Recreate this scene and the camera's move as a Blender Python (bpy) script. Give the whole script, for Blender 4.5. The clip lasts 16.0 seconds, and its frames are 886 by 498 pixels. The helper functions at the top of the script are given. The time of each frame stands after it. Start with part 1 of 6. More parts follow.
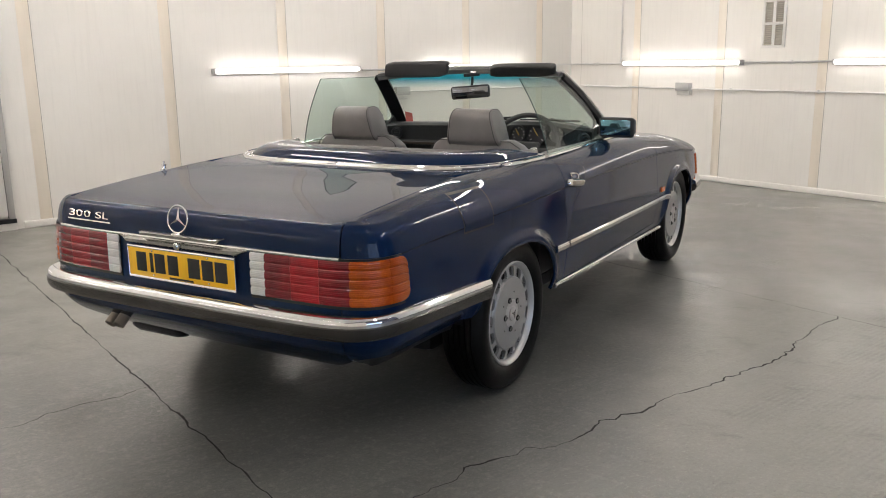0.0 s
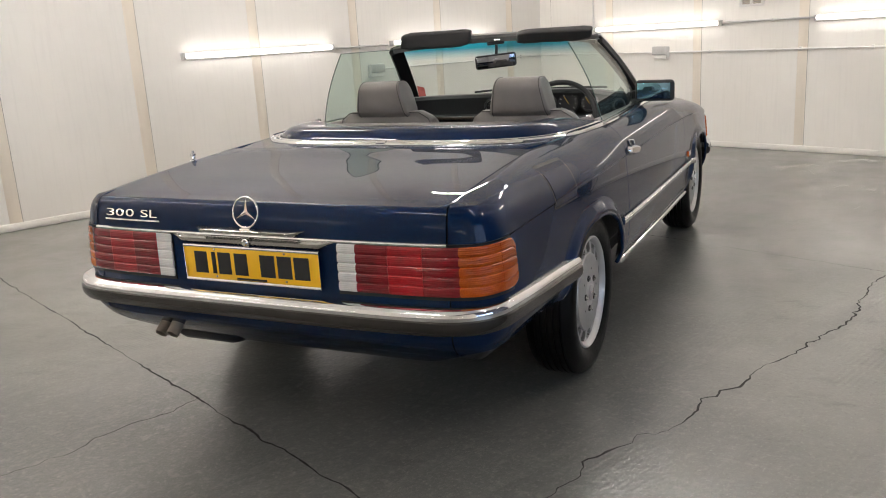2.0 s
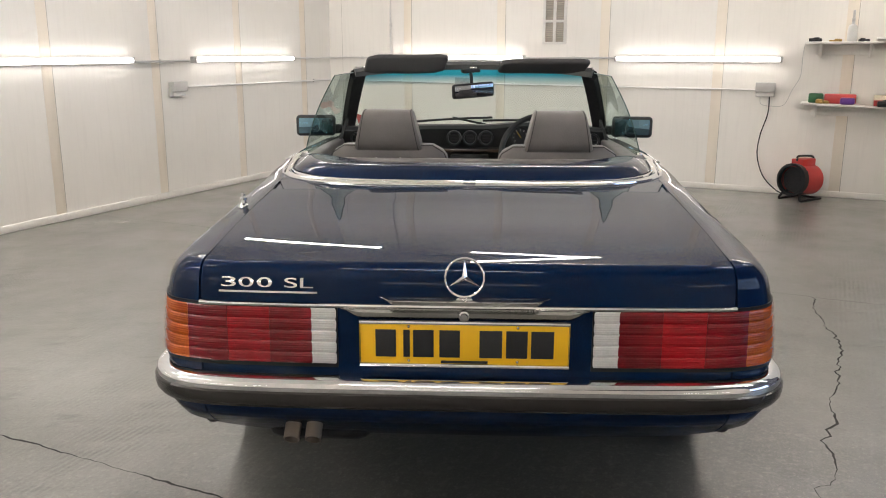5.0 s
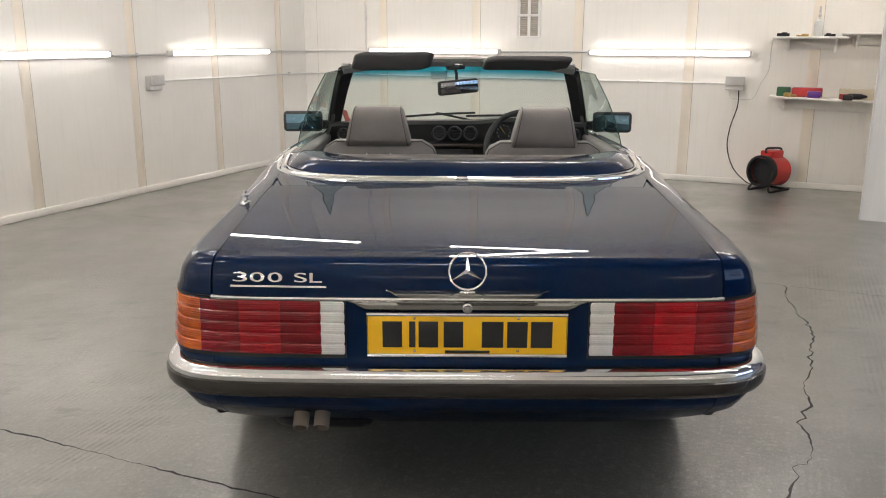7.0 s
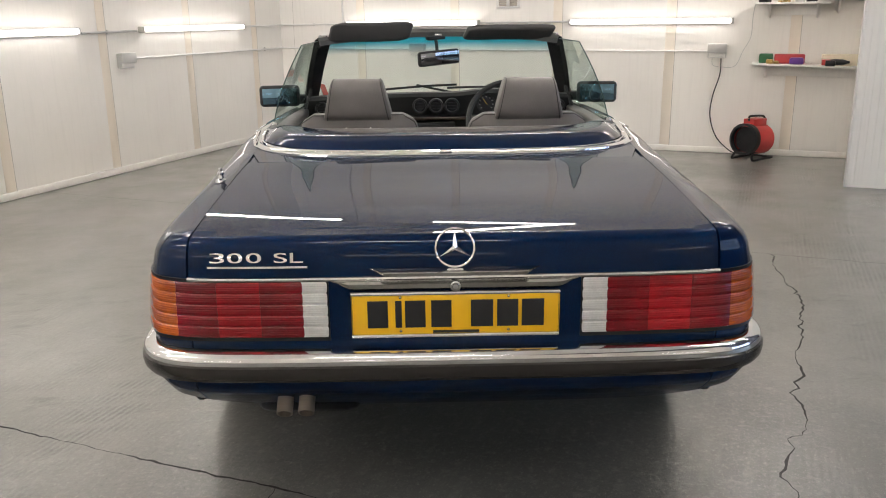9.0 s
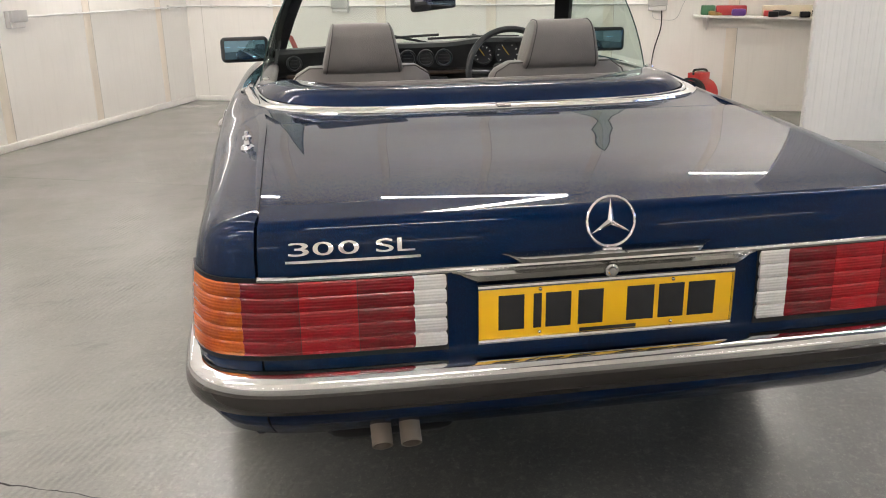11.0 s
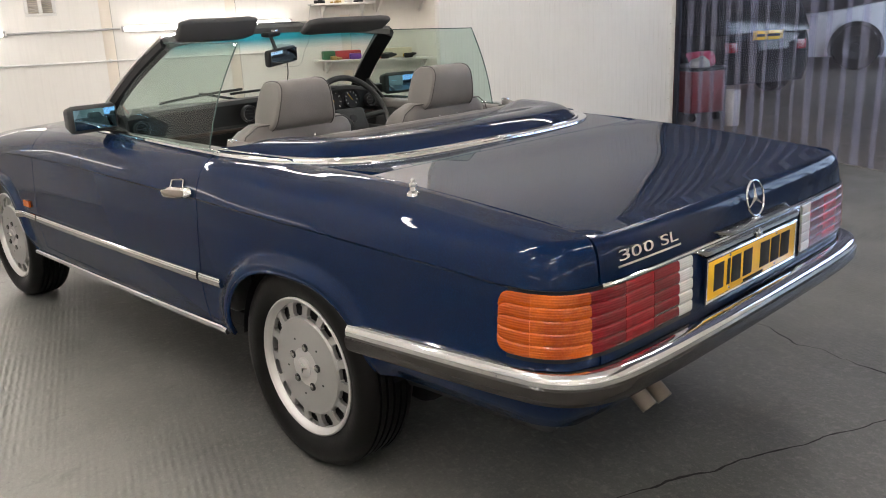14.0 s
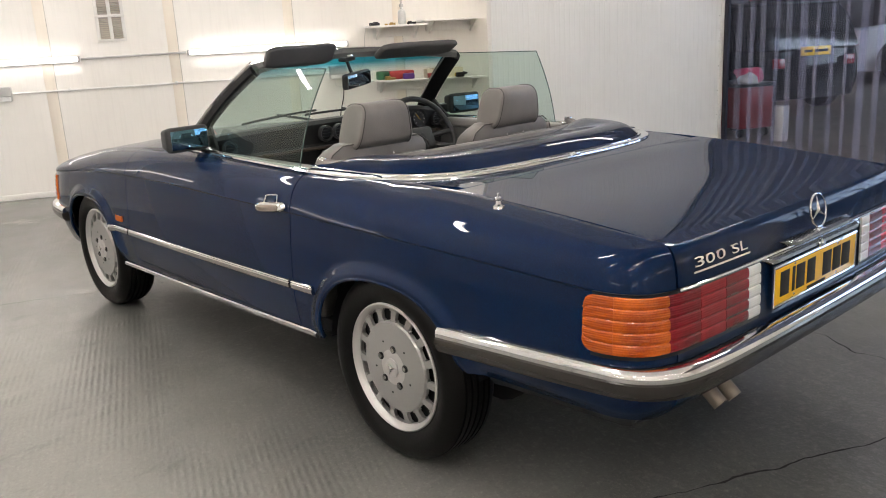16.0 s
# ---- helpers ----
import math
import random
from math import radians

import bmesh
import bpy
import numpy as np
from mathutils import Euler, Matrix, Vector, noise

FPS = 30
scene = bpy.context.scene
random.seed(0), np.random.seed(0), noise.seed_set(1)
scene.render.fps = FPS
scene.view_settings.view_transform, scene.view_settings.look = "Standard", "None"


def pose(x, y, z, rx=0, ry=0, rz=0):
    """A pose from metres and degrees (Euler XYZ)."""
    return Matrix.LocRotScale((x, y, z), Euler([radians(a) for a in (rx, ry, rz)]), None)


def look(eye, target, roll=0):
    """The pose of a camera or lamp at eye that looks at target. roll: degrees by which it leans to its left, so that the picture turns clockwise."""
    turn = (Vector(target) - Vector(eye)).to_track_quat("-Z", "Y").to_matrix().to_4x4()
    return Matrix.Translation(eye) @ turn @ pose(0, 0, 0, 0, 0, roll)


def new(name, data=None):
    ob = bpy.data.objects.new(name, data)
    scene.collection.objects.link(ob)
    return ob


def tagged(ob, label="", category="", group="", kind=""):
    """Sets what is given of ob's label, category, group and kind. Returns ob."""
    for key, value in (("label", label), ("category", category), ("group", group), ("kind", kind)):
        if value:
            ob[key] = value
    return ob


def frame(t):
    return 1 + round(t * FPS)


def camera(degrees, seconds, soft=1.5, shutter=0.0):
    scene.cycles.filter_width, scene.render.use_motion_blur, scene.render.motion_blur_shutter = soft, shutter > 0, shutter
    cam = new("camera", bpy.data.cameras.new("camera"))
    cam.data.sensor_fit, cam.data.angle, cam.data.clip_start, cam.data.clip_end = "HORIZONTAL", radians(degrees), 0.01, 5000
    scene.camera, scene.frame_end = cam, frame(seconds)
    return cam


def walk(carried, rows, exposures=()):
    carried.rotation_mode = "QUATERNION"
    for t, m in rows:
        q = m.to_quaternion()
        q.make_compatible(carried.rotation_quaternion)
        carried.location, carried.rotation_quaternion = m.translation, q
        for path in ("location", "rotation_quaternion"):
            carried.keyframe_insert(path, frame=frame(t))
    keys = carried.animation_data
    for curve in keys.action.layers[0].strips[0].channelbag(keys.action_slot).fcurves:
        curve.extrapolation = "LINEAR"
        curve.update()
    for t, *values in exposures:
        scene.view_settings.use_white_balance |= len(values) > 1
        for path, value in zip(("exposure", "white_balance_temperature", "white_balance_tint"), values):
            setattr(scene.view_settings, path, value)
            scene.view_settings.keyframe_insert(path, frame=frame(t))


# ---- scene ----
cam = camera(56.0, 16.0, 1.0)
PATH = [
    (0, (2.166, -1.994, 1.301), (1.192, -0.304, 0.861), -0.8),
    (0.5, (2.15, -2.006, 1.302), (1.158, -0.325, 0.868), -0.7),
    (1, (2.079, -2.04, 1.304), (1.074, -0.368, 0.864), -0.7),
    (1.5, (1.912, -2.039, 1.279), (0.957, -0.343, 0.817), -1.9),
    (2, (1.611, -2.016, 1.271), (0.77, -0.269, 0.778), -3.4),
    (2.5, (1.248, -2.043, 1.276), (0.586, -0.225, 0.772), -2.5),
    (3, (0.922, -2.039, 1.274), (0.442, -0.163, 0.77), -0.8),
    (3.5, (0.623, -1.94, 1.268), (0.291, -0.026, 0.791), -0.3),
    (4, (0.33, -1.907, 1.279), (0.114, 0.027, 0.817), -0.3),
    (6.5, (-0.053, -2.051, 1.357), (-0.076, -0.107, 0.885), 0.5),
    (7, (-0.054, -2.05, 1.351), (-0.062, -0.109, 0.867), 0.2),
    (7.5, (-0.057, -2.047, 1.355), (-0.045, -0.11, 0.858), 0.0),
    (8, (-0.049, -2.043, 1.353), (-0.03, -0.108, 0.846), -0.5),
    (10.5, (-0.276, -1.625, 1.253), (-0.118, 0.277, 0.653), -0.8),
    (11, (-0.548, -1.46, 1.229), (-0.246, 0.417, 0.609), -1.0),
    (11.5, (-0.879, -1.325, 1.243), (-0.43, 0.507, 0.577), -1.8),
    (12, (-1.153, -1.183, 1.23), (-0.524, 0.586, 0.54), -3.5),
    (12.5, (-1.443, -1.086, 1.235), (-0.593, 0.594, 0.56), -3.4),
    (13, (-1.708, -1.013, 1.238), (-0.646, 0.561, 0.61), -2.2),
    (13.5, (-1.898, -0.938, 1.263), (-0.707, 0.569, 0.705), -3.4),
    (14, (-2.072, -0.986, 1.296), (-0.733, 0.393, 0.745), -2.4),
    (14.5, (-2.235, -1.019, 1.328), (-0.873, 0.349, 0.805), -1.7),
    (15, (-2.289, -1.042, 1.338), (-0.954, 0.361, 0.838), -2.1),
    (15.5, (-2.298, -1.046, 1.336), (-0.997, 0.387, 0.833), -2.8),
    (16, (-2.292, -1.037, 1.333), (-1.012, 0.413, 0.824), -3.1),
]
EXPOSURES = [(0.0, -0.25), (8.0, -0.29), (10.6, -0.06), (11.5, 0.02), (12.2, -0.04), (13.4, -0.13), (14.5, -0.05), (16.0, -0.10)]
walk(cam, [(t, look(eye, target, roll)) for t, eye, target, roll in PATH], EXPOSURES)

# room axes: the car stands along y, the room is turned against it
ROOM = Matrix(((0.9205, -0.3907, 0, -1.72), (-0.3907, -0.9205, 0, 8.0), (0, 0, 1, 0), (0, 0, 0, 1)))


def room(u, v, z=0.0):
    """Place from metres along the north wall, away from it, and up."""
    return ROOM @ Vector((u, v, z))


# ---- world and exposure ----
world = bpy.data.worlds.new("world")
scene.world = world
world.use_nodes = True
world.node_tree.nodes["Background"].inputs[0].default_value = (0.55, 0.6, 0.7, 1)
world.node_tree.nodes["Background"].inputs[1].default_value = 0.05
scene.view_settings.exposure = 0.0
TUBE = 10.5        # wall tubes
CEILING_TUBE = 110.0  # unseen tubes under the ceiling, most of them added to brighten the room
BAY = 850.0         # lamps of the workshop behind the strip curtain


# ---- materials ----
class Nodes:
    def __init__(self, name):
        self.m = bpy.data.materials.new(name)
        self.m.use_nodes = True
        self.t = self.m.node_tree
        self.t.nodes.clear()
        self.out = self.add("ShaderNodeOutputMaterial")

    def add(self, kind, **props):
        n = self.t.nodes.new(kind)
        for key, value in props.items():
            if key == "operation":
                n.operation = value
            elif key == "blend_type":
                n.blend_type = value
            elif key == "data_type":
                n.data_type = value
        return n

    def link(self, a, b):
        self.t.links.new(a, b)

    def put(self, node, **values):
        for key, value in values.items():
            socket = node.inputs[key.replace("_", " ")]
            if hasattr(value, "is_linked"):
                self.link(value, socket)
            else:
                socket.default_value = value
        return node

    def coords(self, scale=(1, 1, 1), rot=0.0, space="Object"):
        c = self.add("ShaderNodeTexCoord")
        g = None
        if space == "World":
            g = self.add("ShaderNodeNewGeometry").outputs["Position"]
        turn, mp = self.add("ShaderNodeMapping"), self.add("ShaderNodeMapping")
        self.link(g or c.outputs["Object"], turn.inputs["Vector"])
        self.link(turn.outputs["Vector"], mp.inputs["Vector"])
        turn.inputs["Rotation"].default_value = (0, 0, rot)
        mp.inputs["Scale"].default_value = scale
        return mp.outputs["Vector"]

    def noise(self, vec, scale, detail=4.0, rough=0.55):
        n = self.add("ShaderNodeTexNoise")
        self.link(vec, n.inputs["Vector"])
        self.put(n, Scale=scale, Detail=detail, Roughness=rough)
        return n.outputs["Fac"]

    def ramp(self, fac, stops):
        r = self.add("ShaderNodeValToRGB")
        e = r.color_ramp.elements
        while len(e) < len(stops):
            e.new(0.5)
        for el, (p, c) in zip(e, stops):
            el.position = p
            el.color = (*c, 1) if len(c) == 3 else (c[0], c[0], c[0], 1)
        self.link(fac, r.inputs[0])
        return r.outputs[0]

    def mix(self, fac, a, b, blend="MIX"):
        n = self.add("ShaderNodeMix", data_type="RGBA")
        n.blend_type = blend
        for socket, value in ((n.inputs[0], fac), (n.inputs[6], a), (n.inputs[7], b)):
            if hasattr(value, "is_linked"):
                self.link(value, socket)
            else:
                socket.default_value = value if not isinstance(value, tuple) or len(value) == 4 else (*value, 1)
        return n.outputs[2]

    def math(self, op, a, b=0.0):
        n = self.add("ShaderNodeMath", operation=op)
        for socket, value in zip(n.inputs, (a, b)):
            if hasattr(value, "is_linked"):
                self.link(value, socket)
            else:
                socket.default_value = value
        return n.outputs[0]

    def bump(self, height, strength, distance=0.01):
        n = self.add("ShaderNodeBump")
        self.put(n, Strength=strength, Distance=distance, Height=height)
        return n.outputs[0]

    def shade(self, **values):
        p = self.add("ShaderNodeBsdfPrincipled")
        self.put(p, **values)
        self.link(p.outputs[0], self.out.inputs[0])
        return self.m


def rgb(r, g, b):
    return (r, g, b, 1.0)


def worn(name, colour, rough=0.5, metal=0.0, vary=0.12, grain=60.0, large=2.5, bump=0.1, coat=0.0, tint=None, distance=0.004, spec=0.5):
    """A surface whose colour, gloss and relief vary at two scales."""
    n = Nodes(name)
    vec = n.coords(space="World")
    big, fine = n.noise(vec, large, 3), n.noise(vec, grain, 5)
    dark = tuple(c * (1 - vary) for c in colour)
    lite = tint or tuple(min(1, c * (1 + vary * 0.6)) for c in colour)
    col = n.mix(n.ramp(big, [(0.35, (0.0,)), (0.65, (1.0,))]), dark, lite)
    col = n.mix(n.math("MULTIPLY", fine, vary * 0.8), col, tuple(c * 0.75 for c in colour))
    r = n.math("ADD", rough * 0.75, n.math("MULTIPLY", n.noise(vec, grain * 0.35, 4), rough * 0.5))
    return n.shade(Base_Color=col, Roughness=r, Metallic=metal, Coat_Weight=coat, Coat_Roughness=0.03, Specular_IOR_Level=spec, Normal=n.bump(fine, bump, distance))


def make_paint(name, colour, flake, rough=0.45, metal=0.0):
    """Clear lacquer over a metallic base with fine flake and a little dust."""
    n = Nodes(name)
    vec = n.coords(space="World")
    v = n.add("ShaderNodeTexVoronoi")
    n.link(vec, v.inputs["Vector"])
    v.inputs["Scale"].default_value = 700
    speck = n.ramp(v.outputs["Color"], [(0.5, (0.0,)), (0.95, (1.0,))])
    col = n.mix(n.math("MULTIPLY", speck, 0.6), colour, flake)
    col = n.mix(n.math("MULTIPLY", n.noise(vec, 3, 3), 0.15), col, tuple(c * 0.7 for c in colour))
    dust = n.noise(vec, 14, 6)
    return n.shade(Base_Color=col, Roughness=rough, Metallic=metal, Specular_IOR_Level=0.05, Coat_Weight=0.72,
                   Coat_Roughness=n.math("MULTIPLY", n.ramp(dust, [(0.45, (0.0,)), (0.8, (1.0,))]), 0.012), Coat_IOR=1.36, Specular_Tint=rgb(*flake))


def make_glass(name, tint, band=None):
    """A thin tinted pane: it lets light through with a tint and mirrors by Fresnel."""
    n = Nodes(name)
    tr, gl, lw, mx = n.add("ShaderNodeBsdfTransparent"), n.add("ShaderNodeBsdfGlossy"), n.add("ShaderNodeLayerWeight"), n.add("ShaderNodeMixShader")
    colour = tint
    if band:
        z = n.add("ShaderNodeSeparateXYZ")
        n.link(n.coords(space="World"), z.inputs[0])
        colour = n.mix(n.ramp(n.math("MULTIPLY", n.math("SUBTRACT", z.outputs[2], 1.145), 10.0), [(0.05, (0.0,)), (0.6, (1.0,))]), tint, band)
        n.link(colour, tr.inputs[0])
    else:
        tr.inputs[0].default_value = (*tint, 1)
    gl.inputs["Roughness"].default_value = 0.01
    lw.inputs["Blend"].default_value = 0.5
    n.link(n.math("ADD", 0.045, n.math("MULTIPLY", n.math("POWER", lw.outputs["Facing"], 5.0), 0.9)), mx.inputs[0])
    n.link(tr.outputs[0], mx.inputs[1])
    n.link(gl.outputs[0], mx.inputs[2])
    n.link(mx.outputs[0], n.out.inputs[0])
    return n.m


def make_lens(name, colour, deep):
    """Moulded lamp plastic with fine flutes and a shiny skin."""
    n = Nodes(name)
    vec = n.coords(space="World")
    w = n.add("ShaderNodeTexWave")
    n.link(vec, w.inputs["Vector"])
    n.put(w, Scale=55.0, Distortion=0.3)
    w.bands_direction = "Z"
    cells = n.add("ShaderNodeTexVoronoi")
    n.link(vec, cells.inputs["Vector"])
    cells.inputs["Scale"].default_value = 210
    col = n.mix(n.ramp(n.math("ADD", n.math("MULTIPLY", n.noise(vec, 9, 3), 0.7), n.math("MULTIPLY", cells.outputs["Distance"], 0.10)), [(0.30, (0.0,)), (0.62, (1.0,))]), deep, colour)
    return n.shade(Base_Color=col, Roughness=0.14, Specular_IOR_Level=0.25, Coat_Weight=0.6, Coat_Roughness=0.02, Subsurface_Weight=0.08,
                   Subsurface_Radius=(0.02, 0.008, 0.004), Subsurface_Scale=0.5, Normal=n.bump(w.outputs["Fac"], 0.25, 0.002))


def make_glow(name, colour, strength):
    n = Nodes(name)
    e = n.add("ShaderNodeEmission")
    e.inputs[0].default_value = (*colour, 1)
    e.inputs[1].default_value = strength
    n.link(e.outputs[0], n.out.inputs[0])
    return n.m


def make_floor():
    """Grey floor paint on trowelled concrete with rake marks: fine ridges in patches, glossy and dull areas, scuffs and
    stains.
    """
    n = Nodes("floor_paint")
    vec = n.coords(space="World")
    along = n.coords(scale=(5, 0.7, 1), rot=radians(21), space="World")
    across = n.coords(scale=(0.8, 3.5, 1), rot=radians(-12), space="World")
    big, mid, fine = n.noise(vec, 0.7, 4), n.noise(vec, 5, 6, 0.6), n.noise(vec, 48, 7, 0.72)
    brush, drag = n.noise(along, 3.4, 6, 0.62), n.noise(across, 4.0, 6, 0.6)
    w = n.add("ShaderNodeTexWave")
    n.link(n.coords(rot=radians(22), space="World"), w.inputs["Vector"])
    n.put(w, Scale=13.0, Distortion=2.0, Detail=4.0, Detail_Scale=2.6, Detail_Roughness=0.6)
    w.bands_direction = "X"
    patch = n.ramp(n.noise(n.coords(scale=(1.6, 0.45, 1), rot=radians(21), space="World"), 1.1, 4, 0.6), [(0.44, (0.0,)), (0.66, (1.0,))])
    # away from x = 0.15: stronger ridges, and a paler tone as y grows
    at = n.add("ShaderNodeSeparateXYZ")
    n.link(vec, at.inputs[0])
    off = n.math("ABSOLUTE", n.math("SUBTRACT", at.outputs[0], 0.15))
    off_middle = n.ramp(n.math("MULTIPLY", n.math("ADD", off, n.math("MULTIPLY", n.math("SUBTRACT", n.noise(vec, 1.3, 5), 0.5), 1.4)), 0.5), [(0.40, (0.0,)), (0.66, (1.0,))])
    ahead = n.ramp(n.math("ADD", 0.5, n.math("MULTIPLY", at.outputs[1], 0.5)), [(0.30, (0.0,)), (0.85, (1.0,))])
    ridge = n.math("MULTIPLY", n.math("MULTIPLY", w.outputs["Fac"], n.math("MULTIPLY", patch, n.math("ADD", 0.3, n.math("MULTIPLY", off_middle, 0.7)))), n.ramp(drag, [(0.38, (0.05,)), (0.62, (1.0,))]))
    stain = n.noise(n.coords(scale=(1, 2.0, 1), rot=radians(50), space="World"), 1.7, 6, 0.58)
    col = n.mix(n.ramp(big, [(0.3, (0.0,)), (0.7, (1.0,))]), (0.098, 0.100, 0.092), (0.140, 0.138, 0.126))
    col = n.mix(n.math("MULTIPLY", n.ramp(mid, [(0.34, (0.0,)), (0.72, (1.0,))]), 0.5), col, (0.098, 0.104, 0.098))
    col = n.mix(n.math("MULTIPLY", n.ramp(stain, [(0.46, (0.0,)), (0.80, (1.0,))]), 0.45), col, (0.080, 0.083, 0.079))
    col = n.mix(n.math("MULTIPLY", n.ramp(brush, [(0.50, (0.0,)), (0.80, (1.0,))]), 0.4), col, (0.215, 0.208, 0.190))
    col = n.mix(n.math("MULTIPLY", n.ramp(fine, [(0.50, (0.0,)), (0.78, (1.0,))]), 0.3), col, (0.235, 0.228, 0.21))
    col = n.mix(n.math("MULTIPLY", n.ramp(n.noise(along, 8, 7, 0.72), [(0.38, (0.0,)), (0.68, (1.0,))]), 0.40), col, (0.088, 0.091, 0.086))
    col = n.mix(n.math("MULTIPLY", n.ramp(n.noise(vec, 24, 7, 0.72), [(0.52, (0.0,)), (0.66, (1.0,))]), 0.4), col, (0.25, 0.24, 0.22))
    # paler away from the middle line and further ahead
    col = n.mix(n.math("MULTIPLY", n.math("MULTIPLY", off_middle, ahead), 0.55), col, (0.255, 0.247, 0.225))
    scrape = n.ramp(n.noise(n.coords(scale=(6, 1, 1), rot=radians(-35), space="World"), 5, 8, 0.8), [(0.69, (0.0,)), (0.74, (1.0,))])
    col = n.mix(n.math("MULTIPLY", scrape, 0.6), col, (0.34, 0.33, 0.30))
    smear = n.ramp(n.noise(n.coords(scale=(1.0, 2.6, 1), rot=radians(-8), space="World"), 3.2, 6, 0.62), [(0.60, (0.0,)), (0.72, (1.0,))])
    col = n.mix(n.math("MULTIPLY", smear, 0.45), col, (0.055, 0.058, 0.054))
    speck = n.ramp(n.noise(vec, 75, 4, 0.75), [(0.58, (0.0,)), (0.70, (1.0,))])
    col = n.mix(n.math("MULTIPLY", speck, 0.55), col, (0.045, 0.046, 0.042))
    # pale specks in the colour stand in for glints off the relief
    glint_specks = n.ramp(n.noise(n.coords(scale=(1.0, 0.55, 1), rot=radians(22), space="World"), 110, 4, 0.75), [(0.56, (0.0,)), (0.68, (1.0,))])
    col = n.mix(n.math("MULTIPLY", glint_specks, 0.5), col, (0.32, 0.31, 0.285))
    # shading of the ridges is put into the colour as well
    col = n.mix(n.math("MULTIPLY", ridge, 0.5), col, (0.075, 0.077, 0.072))
    gloss = n.noise(vec, 1.5, 6, 0.65)
    sheen = n.ramp(gloss, [(0.36, (0.0,)), (0.66, (1.0,))])
    lumps = n.noise(n.coords(scale=(1.5, 0.8, 1), rot=radians(22), space="World"), 17, 5, 0.65)
    swell = n.math("ADD", n.math("ADD", n.math("MULTIPLY", ridge, 0.62), n.math("MULTIPLY", lumps, 0.5)), n.math("MULTIPLY", n.noise(vec, 2.2, 3), 0.9))
    h = n.math("ADD", swell, n.math("ADD", n.math("MULTIPLY", brush, 0.45), n.math("MULTIPLY", fine, 0.60)))
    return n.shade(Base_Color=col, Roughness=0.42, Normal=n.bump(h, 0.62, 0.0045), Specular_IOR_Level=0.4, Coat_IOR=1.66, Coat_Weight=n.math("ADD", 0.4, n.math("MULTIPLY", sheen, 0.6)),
                   Coat_Roughness=n.math("SUBTRACT", 0.20, n.math("MULTIPLY", sheen, 0.12)), Coat_Normal=n.bump(n.math("ADD", swell, n.math("MULTIPLY", n.noise(vec, 26, 6, 0.7), 0.45)), 0.75, 0.0045))


def make_wall(name, base, other, grooves=0.0, rough=0.45):
    """White painted board: roller stipple, faint vertical brushing, warm patches, small chips."""
    n = Nodes(name)
    vec = n.coords(space="World")
    tall = n.coords(scale=(6, 6, 0.35), space="World")
    big, fine, lines = n.noise(vec, 1.3, 4), n.noise(vec, 90, 4), n.noise(tall, 7, 5)
    col = n.mix(n.ramp(big, [(0.35, (0.0,)), (0.65, (1.0,))]), base, other)
    col = n.mix(n.math("MULTIPLY", n.ramp(lines, [(0.5, (0.0,)), (0.75, (1.0,))]), 0.25), col, tuple(c * 0.86 for c in base))
    col = n.mix(n.ramp(n.noise(vec, 16, 7, 0.8), [(0.745, (0.0,)), (0.77, (1.0,))]), col, (0.5, 0.45, 0.38))
    h = n.math("ADD", n.math("MULTIPLY", fine, 0.2), lines)
    return n.shade(Base_Color=col, Roughness=n.math("ADD", rough - 0.1, n.math("MULTIPLY", lines, 0.2)), Normal=n.bump(h, 0.12, 0.006))


def make_leather():
    n = Nodes("grey_leather")
    vec = n.coords(space="World")
    v = n.add("ShaderNodeTexVoronoi")
    n.link(vec, v.inputs["Vector"])
    v.inputs["Scale"].default_value = 260
    big = n.noise(vec, 7, 4)
    col = n.mix(n.ramp(big, [(0.3, (0.0,)), (0.7, (1.0,))]), (0.160, 0.147, 0.139), (0.208, 0.192, 0.182))
    h = n.math("ADD", v.outputs["Distance"], n.math("MULTIPLY", big, 1.5))
    return n.shade(Base_Color=col, Roughness=0.42, Normal=n.bump(h, 0.18, 0.003))


def make_curtain(name, haze):
    """Clear, slightly blue PVC strip with scratches; haze: how milky it has become."""
    n = Nodes(name)
    vec = n.coords(scale=(1, 1, 0.15), space="World")
    tr, pr, mx = n.add("ShaderNodeBsdfTransparent"), n.add("ShaderNodeBsdfPrincipled"), n.add("ShaderNodeMixShader")
    tr.inputs[0].default_value = (0.88, 0.89, 0.96, 1)
    n.put(pr, Base_Color=rgb(0.56, 0.58, 0.78), Roughness=0.2)
    n.link(n.math("ADD", haze, n.math("MULTIPLY", n.noise(vec, 22, 6, 0.7), 0.10 + haze)), mx.inputs[0])
    n.link(tr.outputs[0], mx.inputs[1])
    n.link(pr.outputs[0], mx.inputs[2])
    n.link(mx.outputs[0], n.out.inputs[0])
    return n.m


PAINT = make_paint("navy_paint", (0.0004, 0.0092, 0.038), (0.0015, 0.028, 0.106), metal=0.3)
CHROME = worn("chrome", (0.74, 0.74, 0.75), 0.05, 1.0, 0.05, 40, bump=0.0)
BRIGHT = worn("satin_trim", (0.52, 0.51, 0.49), 0.15, 1.0, 0.06, 90, bump=0.0)
RUBBER = worn("grey_rubber", (0.026, 0.0225, 0.0205), 0.22, 0, 0.1, 40, bump=0.0)
SEAL = worn("black_seal", (0.008, 0.008, 0.009), 0.45, 0, 0.2, 60, spec=0.25)
TYRE = worn("tyre_rubber", (0.0055, 0.0052, 0.005), 0.40, 0, 0.25, 120, bump=0.15, spec=0.12)
ALLOY_FACE = worn("silver_wheel_paint", (0.34, 0.335, 0.325), 0.36, 0.45, 0.08, 160, bump=0.03, coat=0.3)
